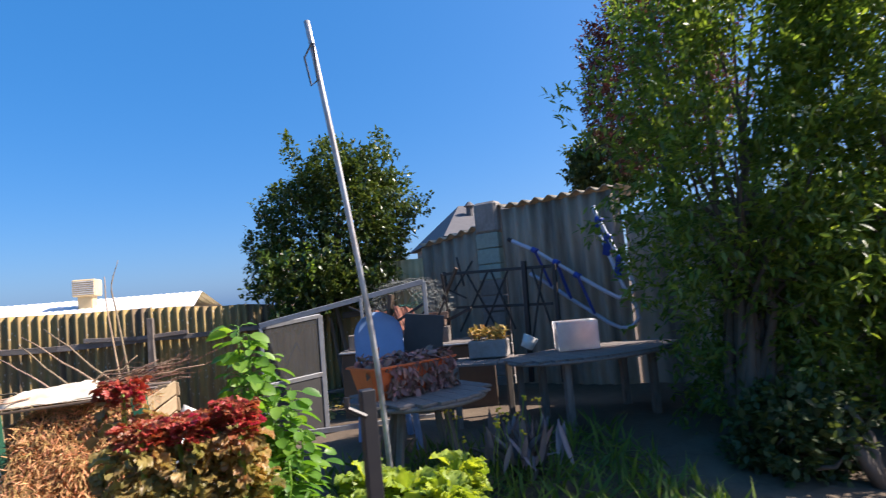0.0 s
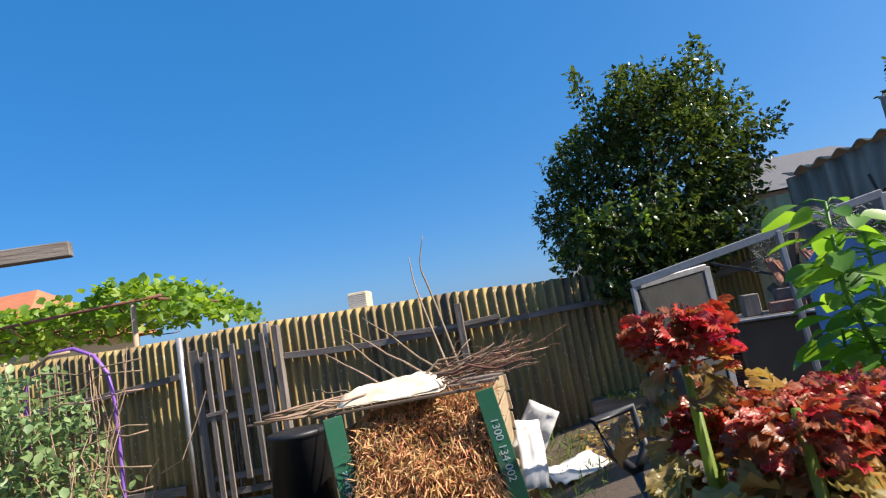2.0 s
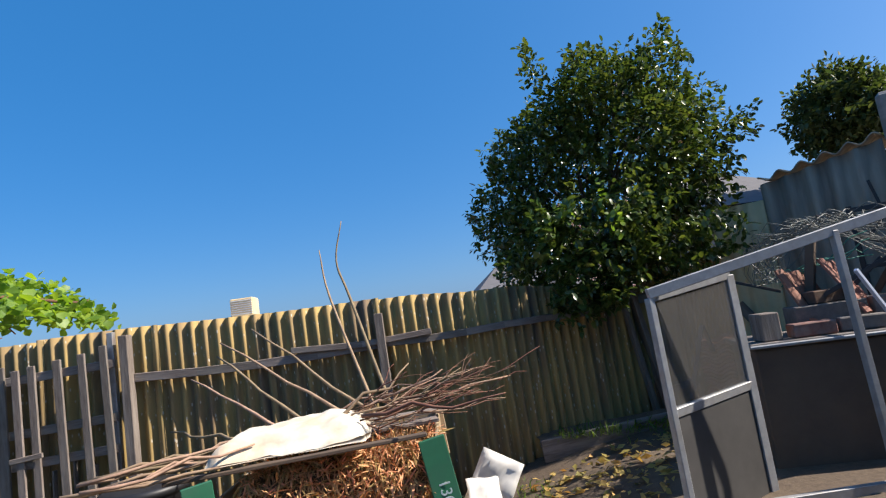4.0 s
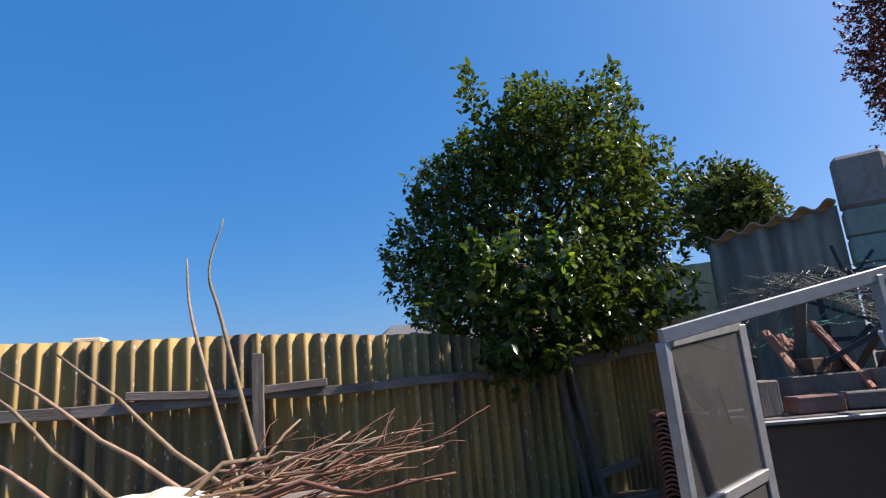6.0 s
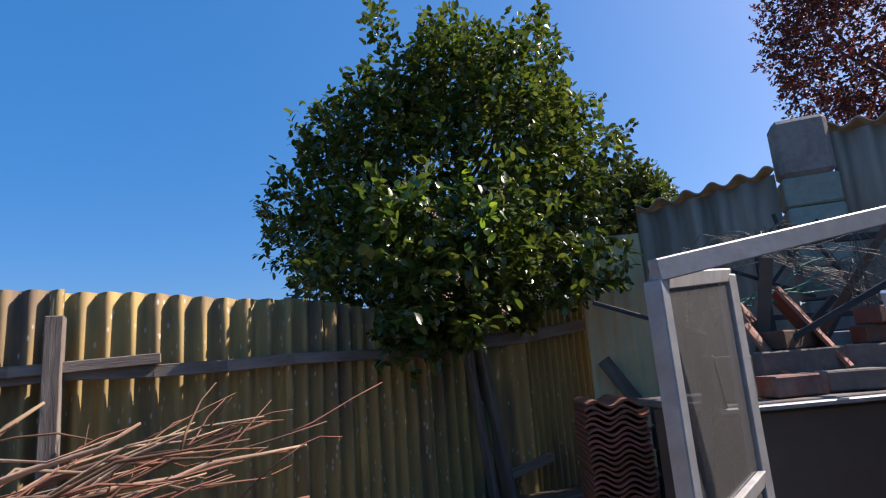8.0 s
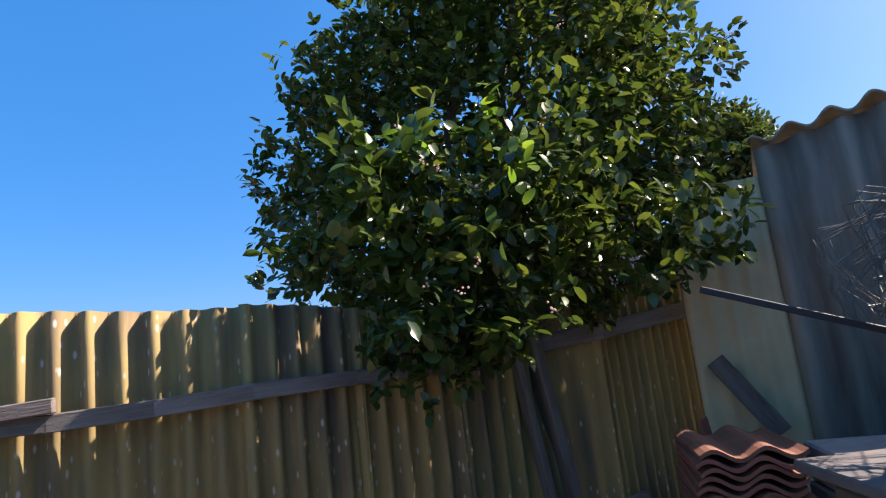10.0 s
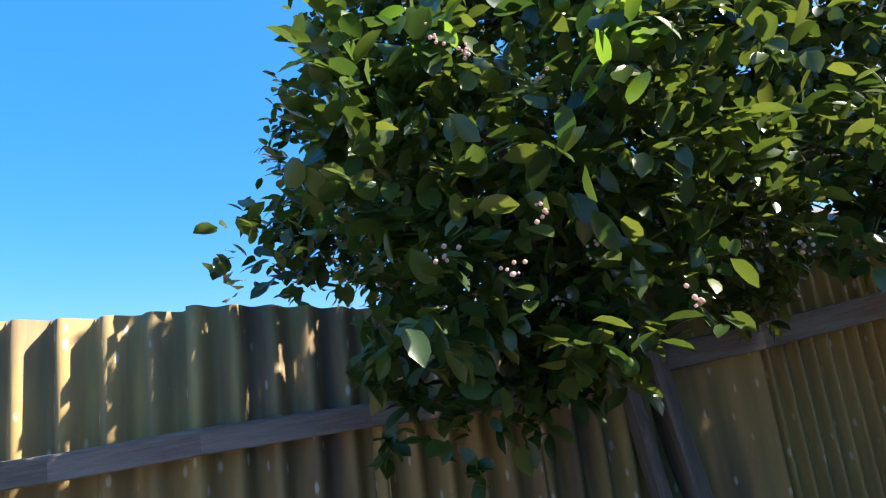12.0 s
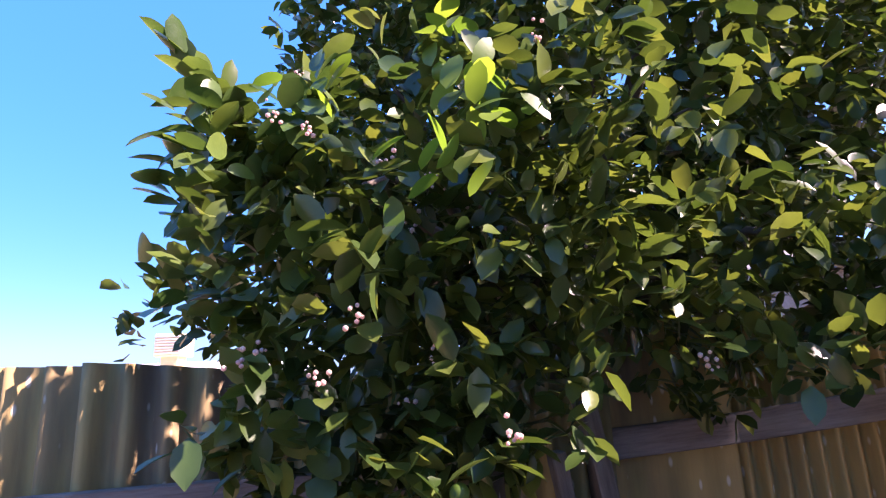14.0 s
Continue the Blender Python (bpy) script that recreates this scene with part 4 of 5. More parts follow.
# screen door frame, counter with rubble, tile stack
def build_screen():
    e = thing("screen_frame", (1.6, 3.7, 0.45), "old aluminium screen door frame standing open", "screen door")
    A, B = Vector((1.44, 3.84, 0.42)), Vector((1.43, 3.84, 1.51))
    C, D = Vector((1.98, 4.1, 0.42)), Vector((1.98, 4.1, 1.57))
    door = bmesh.new()
    bar(door, A, B, 0.045, 0.03, 10)
    door = part("stile", door, "alu", e)
    for name, p, q, w, d in (("stile", C, D, 0.045, 0.04), ("door_rail", B, D, 0.03, 0.04), ("door_rail", A.lerp(B, 0.5), C.lerp(D, 0.5), 0.03, 0.045), ("door_rail", A, C, 0.03, 0.05)):
        bm = bmesh.new()
        bar(bm, p, q, w, d, 10)
        part(name, bm, "alu", e)
    for lo, hi in ((0.03, 0.49), (0.52, 0.98)):
        v = [A.lerp(B, lo), C.lerp(D, lo), C.lerp(D, hi), A.lerp(B, hi)]
        off = Vector((0.02, -0.1, 0)).normalized() * 0.004
        raw("screen_panel", [p + off for p in v] + [p - off for p in v], [(0, 1, 2, 3), (7, 6, 5, 4), (0, 4, 5, 1), (1, 5, 6, 2), (2, 6, 7, 3), (3, 7, 4, 0)], "fly_mesh" if lo > 0.4 else "fly_screen", e)
    # bent dark strap behind the screen
    bm = bmesh.new()
    bar(bm, (1.58, 3.93, 1.0), (1.74, 4.005, 1.34), 0.03, 0.006)
    bar(bm, (1.74, 4.005, 1.34), (1.78, 4.02, 1.2), 0.03, 0.006)
    part("strap", bm, "black_plastic", e)
    # fixed long frame towards the yard
    f = thing("window_frame", (2.2, 3.35, 0.5), "long grey aluminium frame with a bare upper opening", "frame")
    P, Q = Vector((1.42, 3.83, 1.53)), Vector((3.0, 3.76, 1.82))
    for name, p, q, w, d in (("top_rail", P, Q, 0.03, 0.05), ("mullion", P.lerp(Q, 0.6), P.lerp(Q, 0.6) + Vector((0.03, 0, -1.12)), 0.04, 0.03),
                             ("mullion", Q, Q + Vector((0, 0, -1.2)), 0.04, 0.03), ("bottom_rail", Vector((1.5, 3.84, 0.5)), Vector((3.0, 3.78, 0.5)), 0.03, 0.05)):
        bm = bmesh.new()
        bar(bm, p, q, w, d, 2)
        part(name, bm, "alu", f)
    # counter behind
    c = thing("counter", (2.6, 3.9, 0.4), "brown rendered bench with a pale worn front edge", "counter")
    d = Vector((0.96, -0.28, 0))
    n = Vector((0.28, 0.96, 0))
    mid = Vector((2.22, 4.32, 0)) + d * 0.75
    rot = math.degrees(math.atan2(d.y, d.x))
    bm = bmesh.new()
    box(bm, (1.6, 0.5, 0.68), Matrix.Translation(mid + n * 0.27 + Vector((0, 0, 0.79))) @ pose(0, 0, 0, 0, 0, rot), 0.01)
    part("front_panel", bm, "rust", c)
    bm = bmesh.new()
    box(bm, (1.64, 0.035, 0.018), Matrix.Translation(mid + Vector((0, 0, 1.145))) @ pose(0, 0, 0, 0, 0, rot), 0.004)
    part("edge_strip", bm, "alu", c)
    bm = bmesh.new()
    box(bm, (1.62, 0.62, 0.03), Matrix.Translation(mid + n * 0.33 + Vector((0, 0, 1.146))) @ pose(0, 0, 0, 0, 0, rot), 0.004)
    part("slab", bm, "rubble_block", c)
    rng = random.Random(8)
    k = 0
    for u, v, z, sz, mat, rz in ((0.35, 0.12, 1.12, (0.23, 0.11, 0.076), "brick_dark", 5), (0.62, 0.14, 1.12, (0.23, 0.11, 0.076), "block", -12), (0.9, 0.13, 1.12, (0.23, 0.11, 0.076), "brick_dark", 8),
                                 (0.5, 0.3, 1.16, (0.39, 0.19, 0.17), "block", 3), (0.95, 0.34, 1.16, (0.39, 0.19, 0.17), "block", -5), (0.52, 0.3, 1.285, (0.23, 0.11, 0.076), "brick_dark", 20),
                                 (1.0, 0.32, 1.285, (0.23, 0.11, 0.076), "brick_dark", -9), (1.02, 0.33, 1.364, (0.23, 0.11, 0.076), "brick_dark", 14), (0.12, 0.14, 1.16, (0.11, 0.14, 0.16), "wood", 10)):
        p = mid - d * 0.8 + d * u + n * v
        bm = bmesh.new()
        box(bm, sz, Matrix.Translation((p.x, p.y, z + 0.083)) @ pose(0, 0, 0, 0, 0, rot + rz), 0.006)
        tagged(part("brick" if mat == "brick_dark" else "concrete_block" if mat == "block" else "timber_offcut", bm, "rubble_block" if mat == "block" else mat), "loose old red brick on the bench" if mat == "brick_dark" else "grey concrete block on the bench" if mat == "block" else "old grey timber offcut on the bench", "brick" if mat == "brick_dark" else "block" if mat == "block" else "timber", "rubble on the bench")


def roof_tile(m, mat="brick_dark"):
    """One curved terracotta roof tile with two rolls."""
    n = 18
    verts, faces = [], []
    for side in (0, 1):
        for j in (0, 1):
            for i in range(n + 1):
                x = (i / n - 0.5) * 0.3
                z = 0.016 * math.sin(i / n * 4 * math.pi) - 0.013 * side
                verts.append(m @ Vector((x, (j - 0.5) * 0.4, z)))
    w = n + 1
    for i in range(n):
        faces += [(i, i + 1, w + i + 1, w + i), (2 * w + i, 3 * w + i, 3 * w + i + 1, 2 * w + i + 1), (i, 2 * w + i, 2 * w + i + 1, i + 1), (w + i, w + i + 1, 3 * w + i + 1, 3 * w + i)]
    faces += [(0, w, 3 * w, 2 * w), (n, 2 * w + n, 3 * w + n, w + n)]
    return verts, faces


def build_tiles():
    rng = random.Random(5)
    for i in range(24):
        m = pose(2.52 + rng.uniform(-0.006, 0.006), 5.36 + rng.uniform(-0.006, 0.006), 0.53 + i * 0.0262, 0, 0, -28 + rng.uniform(-2, 2))
        v, f = roof_tile(m)
        tagged(raw("roof_tile", v, f, "brick_red"), "curved terracotta roof tile in a tall stack", "roof tile", "stacked roof tiles")
    for i in range(5):
        z = 0.5 + 0.06 + i * 0.122
        e = thing("hollow_block", (2.78, 5.1, z - 0.06), "grey hollow block in a rough stack", "block", "stacked hollow blocks")
        bm = bmesh.new()
        m = Matrix.Translation((2.78, 5.1, z)) @ pose(0, 0, 0, 0, 0, -28 + (i % 2) * 4)
        box(bm, (0.26, 0.3, 0.118), m, 0.008)
        part("body", bm, "block", e)
        # thin black plates on the front stand in for the shade inside the holes
        for k in (-0.08, 0.0, 0.08):
            bm = bmesh.new()
            box(bm, (0.045, 0.01, 0.05), m @ Matrix.Translation((k, -0.148, 0)), 0.01)
            part("hole", bm, "black_metal", e)
    # curved tile pieces leaning on the bench
    for x, y, z, r in ((2.72, 4.55, 1.37, 20), (2.95, 4.5, 1.4, 35)):
        v, f = roof_tile(pose(x, y, z, 60, 8, r))
        tagged(raw("roof_tile", v, f, "brick_red"), "curved terracotta tile leaning among rubble", "roof tile")
    # edging and bed near the corner
    for a, b in (((1.15, 5.82, 0.42), (2.2, 5.75, 0.5)), ((2.2, 5.75, 0.5), (2.8, 5.6, 0.56))):
        ob = plank("bed_edging", a, b, 0.05, 0.17, "wood", None)
        tagged(ob, "weathered timber edging of the corner bed", "edging")
    verts = []
    nx, ny = 14, 6
    for j in range(ny + 1):
        for i in range(nx + 1):
            x = 1.15 + 1.7 * i / nx
            y = 5.84 - 0.14 * (x - 1.15) + 0.35 * j / ny
            verts.append((x, y, 0.5 + 0.08 * i / nx + 0.02 * noise.noise(Vector((x * 6, y * 6, 0)))))
    faces = [(j * (nx + 1) + i, j * (nx + 1) + i + 1, (j + 1) * (nx + 1) + i + 1, (j + 1) * (nx + 1) + i) for j in range(ny) for i in range(nx)]
    tagged(raw("bed_soil", verts, faces, "soil", smooth=True), "raised soil behind the timber edging", "soil", kind="structure")


build_screen()
build_tiles()


# rolled wire netting and metal lengths above the bench
def build_netting():
    rng = random.Random(9)
    e = thing("wire_netting", (2.9, 4.25, 1.4), "bundle of old wire netting with green twine", "netting")
    cx, cy = 3.02, 4.68
    bm = bmesh.new()
    for k in range(34):
        pts = []
        ph, tilt, y0 = rng.uniform(0, 6.28), rng.uniform(-0.25, 0.25), rng.uniform(-0.25, 0.25)
        for i in range(15):
            a = math.pi * (i / 14)
            r = 0.30 + 0.06 * math.sin(3 * a + ph)
            u = -math.cos(a) * r * 1.35 + tilt * math.sin(a)
            pts.append((cx + u * 0.75 + y0 * 0.5, cy - u * 0.6 + y0 * 0.6, 1.48 + math.sin(a) * (0.36 + 0.05 * math.sin(ph + 5 * a))))
        tube(bm, pts, 0.0022, 4)
    part("wire", bm, "mesh_wire", e, kind="stuff")
    bm = bmesh.new()
    for k in range(30):
        z = 1.48 + 0.38 * math.sin(math.pi * k / 30)
        u = -math.cos(math.pi * k / 30) * 0.42
        a = Vector((cx + u * 0.75 - 0.2, cy - u * 0.6 - 0.2, z))
        tube(bm, wobbly(a, a + Vector((0.4, 0.35, rng.uniform(-0.03, 0.03))), 0.03, 6, k), 0.0022, 4)
    part("wire", bm, "mesh_wire", e, kind="stuff")
    bm = bmesh.new()
    for k in range(4):
        tube(bm, wobbly((cx - 0.32, cy + 0.1, 1.45 + 0.03 * k), (cx + 0.1, cy - 0.2, 1.72 - 0.05 * k), 0.06, 8, 40 + k), 0.004, 5)
    part("twine", bm, "green_net", e)
    # lengths of metal and timber
    k = 0
    for a, b, w, mat in (((2.35, 5.17, 1.62), (2.75, 4.87, 1.42), 0.02, "black_metal"), ((2.6, 4.52, 1.3), (3.1, 4.12, 1.62), 0.025, "black_metal"), ((2.7, 4.62, 1.1), (2.78, 4.52, 1.72), 0.05, "rust"),
                         ((2.9, 4.12, 1.1), (2.62, 4.02, 1.5), 0.02, "pale_tube"), ((3.25, 4.72, 1.3), (3.5, 4.32, 1.95), 0.035, "rust"), ((3.0, 4.62, 1.2), (3.6, 4.22, 1.5), 0.03, "black_metal"),
                         ((3.1, 4.42, 1.15), (3.3, 4.17, 1.6), 0.02, "black_metal"), ((2.85, 4.72, 1.2), (3.2, 4.52, 1.55), 0.025, "black_metal"), ((3.4, 4.42, 1.3), (3.3, 4.22, 1.9), 0.02, "black_metal")):
        ob = plank("metal_length", a, b, w, w, mat, None, bevel=0.002)
        tagged(ob, "length of dark scrap metal in the heap" if mat != "rust" else "brown timber length in the heap", "scrap", "scrap by the wall")
    # leaning black cot or rack frame by the wall
    r = thing("metal_rack", on_wall(1.2, 0.5, 0.5), "folded black metal frames leaning by the grey wall", "rack")
    for u0, z0, u1, z1, o0, o1, w in ((0.62, 1.92, 2.1, 1.88, 0.5, 0.45, 0.035), (0.66, 1.5, 2.0, 1.46, 0.5, 0.45, 0.03), (1.68, 0.6, 1.72, 1.97, 0.5, 0.5, 0.05), (2.06, 0.6, 2.08, 1.9, 0.5, 0.5, 0.04), (0.66, 0.7, 0.64, 1.95, 0.5, 0.5, 0.035),
                                      (0.8, 1.2, 1.25, 1.9, 0.5, 0.5, 0.02), (1.3, 1.2, 0.95, 1.9, 0.48, 0.48, 0.02), (1.1, 1.2, 1.5, 1.9, 0.46, 0.46, 0.02), (1.55, 1.2, 1.3, 1.9, 0.52, 0.52, 0.02), (1.75, 1.1, 1.95, 1.9, 0.5, 0.5, 0.02), (2.0, 1.1, 1.8, 1.88, 0.47, 0.47, 0.02),
                                      (0.7, 1.7, 1.0, 2.05, 0.4, 0.4, 0.02), (0.85, 1.75, 0.78, 2.12, 0.4, 0.4, 0.02), (0.5, 1.8, 0.9, 1.6, 0.45, 0.45, 0.02)):
        ob = plank("bar", on_wall(u0, z0, o0), on_wall(u1, z1, o1), w, w, "black_metal", r, bevel=0.002)


build_netting()


# pool ladder hung on the wall
def build_ladder():
    e = thing("pool_ladder", on_wall(2.3, 1.1, 0.25), "white and blue plastic pool ladder leaning on the wall", "ladder")
    one = [(1.49, 2.25), (1.79, 2.09), (2.27, 1.75), (2.58, 1.54), (2.7, 1.47), (2.83, 1.49), (2.88, 1.6), (2.84, 1.75), (2.72, 1.99), (2.56, 2.39), (2.53, 2.5)]
    two = [(1.62, 1.83), (1.72, 1.77), (2.23, 1.4), (2.52, 1.19), (2.64, 1.13), (2.77, 1.14), (2.85, 1.23), (2.83, 1.36), (2.72, 1.58), (2.49, 2.28)]
    pole("rail", [on_wall(u, z, 0.3) for u, z in one], 0.022, "pale_tube", e)
    pole("rail", [on_wall(u, z, 0.12) for u, z in two], 0.022, "pale_tube", e)
    pole("rail_cap", [on_wall(1.46, 2.265, 0.3), on_wall(1.51, 2.24, 0.3)], 0.024, "black_plastic", e)
    for a, b in (((1.79, 2.09), (1.88, 1.66)), ((2.04, 1.92), (2.1, 1.5)), ((2.27, 1.75), (2.36, 1.31)), ((2.58, 2.34), (2.5, 2.2)), ((2.66, 2.14), (2.57, 1.95)), ((2.76, 1.9), (2.67, 1.68))):
        ob = plank("step", on_wall(*a, 0.3), on_wall(*b, 0.12), 0.085, 0.03, "blue_step", e, roll=40)
        pole("collar", [on_wall(a[0] - 0.035, a[1] + 0.02, 0.3), on_wall(a[0] + 0.035, a[1] - 0.02, 0.3)], 0.034, "blue_step", ob)


build_ladder()


# tables, chair, tub
def slatted_disc(parent, c, rx, ry, rot, n, mat):
    for i in range(n):
        f = (i + 0.5) / n * 2 - 1
        half = ry * math.sqrt(max(0.02, 1 - f * f))
        m = Matrix.Translation(c) @ pose(0, 0, 0, 0, 0, rot)
        a, b = m @ Vector((f * rx, -half, 0)), m @ Vector((f * rx, half, 0))
        slat = plank("slat", a, b, 2 * rx / n - 0.006, 0.018, mat, parent, bevel=0.002)
        slat.matrix_basis = m @ Matrix.Translation((f * rx, 0, 0)) @ pose(0, 0, 0, 90, 0, 0)


def build_tables():
    e = thing("round_table", (2.58, 2.24, 0.3), "grey weathered round timber garden table", "table")
    slatted_disc(e, Vector((2.58, 2.24, 0.995)), 0.48, 0.48, 20, 8, "grey_slat")
    bm = bmesh.new()
    tube(bm, [(2.58 + 0.47 * math.cos(a), 2.24 + 0.47 * math.sin(a), 0.97) for a in (i * math.pi / 16 for i in range(33))], 0.016, 8)
    part("rim", bm, "grey_slat", e, smooth=True)
    for k in range(4):
        a = math.pi / 4 + k * math.pi / 2
        plank("leg", (2.58 + 0.32 * math.cos(a), 2.24 + 0.32 * math.sin(a), height(2.58, 2.24) - 0.03), (2.58 + 0.2 * math.cos(a), 2.24 + 0.2 * math.sin(a), 0.98), 0.05, 0.035, "wood", e)
    # orange tub
    t = thing("orange_tub", (2.5, 2.3, 1.0), "orange plastic trough with withered lettuce hanging out", "tub")
    rot = pose(0, 0, 0, 0, 0, 26)
    m = Matrix.Translation((2.5, 2.3, 1.005)) @ rot
    bm = bmesh.new()
    lo, hi, th, h = (0.31, 0.13), (0.36, 0.165), 0.012, 0.21
    rings = []
    for (sx, sy), z in ((lo, 0.0), (hi, h), ((hi[0] + 0.02, hi[1] + 0.02), h), ((hi[0] + 0.02, hi[1] + 0.02), h + 0.012), ((hi[0] - th, hi[1] - th), h + 0.012), ((lo[0] - th, lo[1] - th), th)):
        rings.append([bm.verts.new(m @ Vector((x * sx, y * sy, z))) for x, y in ((-1, -0.8), (-0.85, -1), (0.85, -1), (1, -0.8), (1, 0.8), (0.85, 1), (-0.85, 1), (-1, 0.8))])
    for r0, r1 in zip(rings, rings[1:]):
        for i in range(8):
            bm.faces.new((r0[i], r0[(i + 1) % 8], r1[(i + 1) % 8], r1[i]))
    bm.faces.new(rings[0][::-1])
    bm.faces.new(rings[-1])
    part("trough", bm, "orange", t)
    for k in range(5):
        bm = bmesh.new()
        box(bm, (0.05, 0.006, 0.12), m @ Matrix.Translation((-0.22 + 0.11 * k, -0.142, 0.1)) @ pose(0, 0, 0, 10), 0.003)
        part("rib", bm, "orange", t)
    rng = np.random.default_rng(31)
    c, w = [], []
    for i in range(500):
        p = m @ Vector((rng.uniform(-0.32, 0.33), rng.uniform(-0.15, 0.14), 0.2 + rng.uniform(-0.01, 0.06)))
        c.append(p)
        w.append(rng.normal(0, 1, 3))
    for i in range(420):
        x = rng.choice([-0.2, -0.05, 0.1, 0.22, 0.32]) + rng.normal(0, 0.035)
        p = m @ Vector((x, -0.165 + rng.normal(0, 0.02) if x < 0.3 else rng.uniform(-0.17, 0.1), rng.uniform(0.0, 0.23)))
        c.append(p)
        w.append(rng.normal(0, 0.5, 3) + [0, 0, -1])
    pts, faces = scatter_leaves(np.array(c), np.array(w), leaf_shape(0.06, 0.035, 0.6, 0.5, 4), rng.uniform(0.6, 1.3, len(c)), rng)
    tagged(quads("withered_lettuce", pts, faces, "dead"), "withered red-brown lettuce drooping from the trough", "plant")
    # oval slatted table
    g = thing("oval_table", (4.35, 2.95, 0.4), "large grey slatted oval timber table", "table")
    slatted_disc(g, Vector((4.35, 2.95, 1.05)), 0.85, 0.42, 8, 15, "grey_slat")
    bm = bmesh.new()
    mm = Matrix.Translation((4.35, 2.95, 1.03)) @ pose(0, 0, 0, 0, 0, 8)
    tube(bm, [mm @ Vector((0.85 * math.cos(a), 0.43 * math.sin(a), 0)) for a in (i * math.pi / 20 for i in range(41))], 0.014, 8)
    part("rim", bm, "grey_slat", g, smooth=True)
    for sx, sy in ((-0.45, -0.2), (0.45, -0.2), (-0.45, 0.2), (0.45, 0.2)):
        p = mm @ Vector((sx, sy, 0))
        plank("leg", (p.x, p.y, 0.3), (p.x, p.y, 1.02), 0.06, 0.06, "wood", g)
    # dark second table edge behind the round one
    s = thing("side_table", (3.55, 3.0, 0.4), "dark slatted table edge behind the round table", "table")
    slatted_disc(s, Vector((3.4, 3.33, 1.03)), 0.5, 0.3, -25, 9, "grey_slat")
    for sx, sy in ((-0.3, -0.15), (0.3, -0.15), (-0.3, 0.15), (0.3, 0.15)):
        plank("leg", (3.4 + sx, 3.33 + sy, 0.35), (3.4 + sx, 3.33 + sy, 1.02), 0.05, 0.05, "wood", s)
    # clear tub with orange content
    b = thing("storage_box", (4.25, 3.1, 1.06), "clear plastic box with an orange pot inside", "box")
    m = Matrix.Translation((4.25, 3.1, 1.065)) @ pose(0, 0, 0, 0, 0, -15)
    for sx, sy, dx, dy in ((0.36, 0.008, 0, -0.13), (0.36, 0.008, 0, 0.13), (0.008, 0.26, -0.18, 0), (0.008, 0.26, 0.18, 0)):
        bm = bmesh.new()
        box(bm, (sx, sy, 0.26), m @ Matrix.Translation((dx, dy, 0.13)), 0.002)
        part("side", bm, "cloudy", b)
    bm = bmesh.new()
    box(bm, (0.36, 0.26, 0.012), m @ Matrix.Translation((0, 0, 0.006)), 0.003)
    part("base", bm, "cloudy", b)
    bm = bmesh.new()
    tube(bm, [m @ Vector((-0.06, 0, 0.07)), m @ Vector((-0.06, 0, 0.22))], [0.07, 0.09], 14)
    tagged(part("flower_pot", bm, "orange", smooth=True), "small orange plastic pot in the clear box", "pot")
    # planter and white pot
    p = thing("planter_box", (3.55, 3.45, 1.05), "stone-coloured planter with a pale succulent on the dark table", "planter")
    m = Matrix.Translation((3.5, 3.4, 1.13)) @ pose(0, 0, 0, 0, 0, -30)
    bm = bmesh.new()
    box(bm, (0.36, 0.18, 0.16), m, 0.01)
    part("box", bm, "block", p)
    rng = np.random.default_rng(4)
    n = 260
    c = np.array([m @ Vector((rng.uniform(-0.17, 0.17), rng.uniform(-0.08, 0.08), 0.08 + rng.uniform(0, 0.1))) for i in range(n)])
    pts, faces = scatter_leaves(c, rng.normal(0, 1, (n, 3)) + [0, 0, 0.6], leaf_shape(0.06, 0.03, 0.3, 0.1, 3), rng.uniform(0.6, 1.2, n), rng)
    quads("succulent", pts, faces, "yellow_leaf", p)
    bm = bmesh.new()
    tube(bm, [(3.78, 3.16, 1.12), (3.83, 3.14, 1.22)], [0.055, 0.07], 16)
    tagged(part("white_pot", bm, "cardboard", smooth=True), "small white pot lying on the dark table", "pot")
    # blue plastic chair
    c = thing("plastic_chair", (2.45, 3.1, 0.4), "pale blue moulded plastic chair behind the table", "chair")
    n = 14
    verts, faces = [], []
    for side in (0, 1):
        for j in range(n + 1):
            f = j / n
            z = 0.85 + 0.72 * f
            half = 0.22 * (1 - 0.0 * f) if f < 0.72 else 0.22 * math.sqrt(max(0.0, 1 - ((f - 0.72) / 0.285) ** 2))
            for i in range(9):
                u = (i / 8 * 2 - 1) * max(half, 0.02)
                y = 3.2 + 0.05 * f + 0.05 * (1 - (i / 4 - 1) ** 2) + 0.012 * side
                verts.append((2.45 + u * 0.93, y - u * 0.25, z))
    base = 9 * (n + 1)
    for j in range(n):
        for i in range(8):
            q = j * 9 + i
            faces += [(q, q + 1, q + 10, q + 9), (q + base, q + base + 9, q + base + 10, q + base + 1)]
    for j in range(n):
        for q in (j * 9, j * 9 + 8):
            faces.append((q, q + 9, q + 9 + base, q + base))
    for i in range(8):
        faces.append((n * 9 + i, n * 9 + i + 1, n * 9 + i + 1 + base, n * 9 + i + base))
    raw("backrest", verts, faces, "blue_plastic", c, smooth=True)
    bm = bmesh.new()
    box(bm, (0.46, 0.46, 0.03), pose(2.45, 3.01, 0.84, 3, 0, -14), 0.012)
    part("seat", bm, "blue_plastic", c)
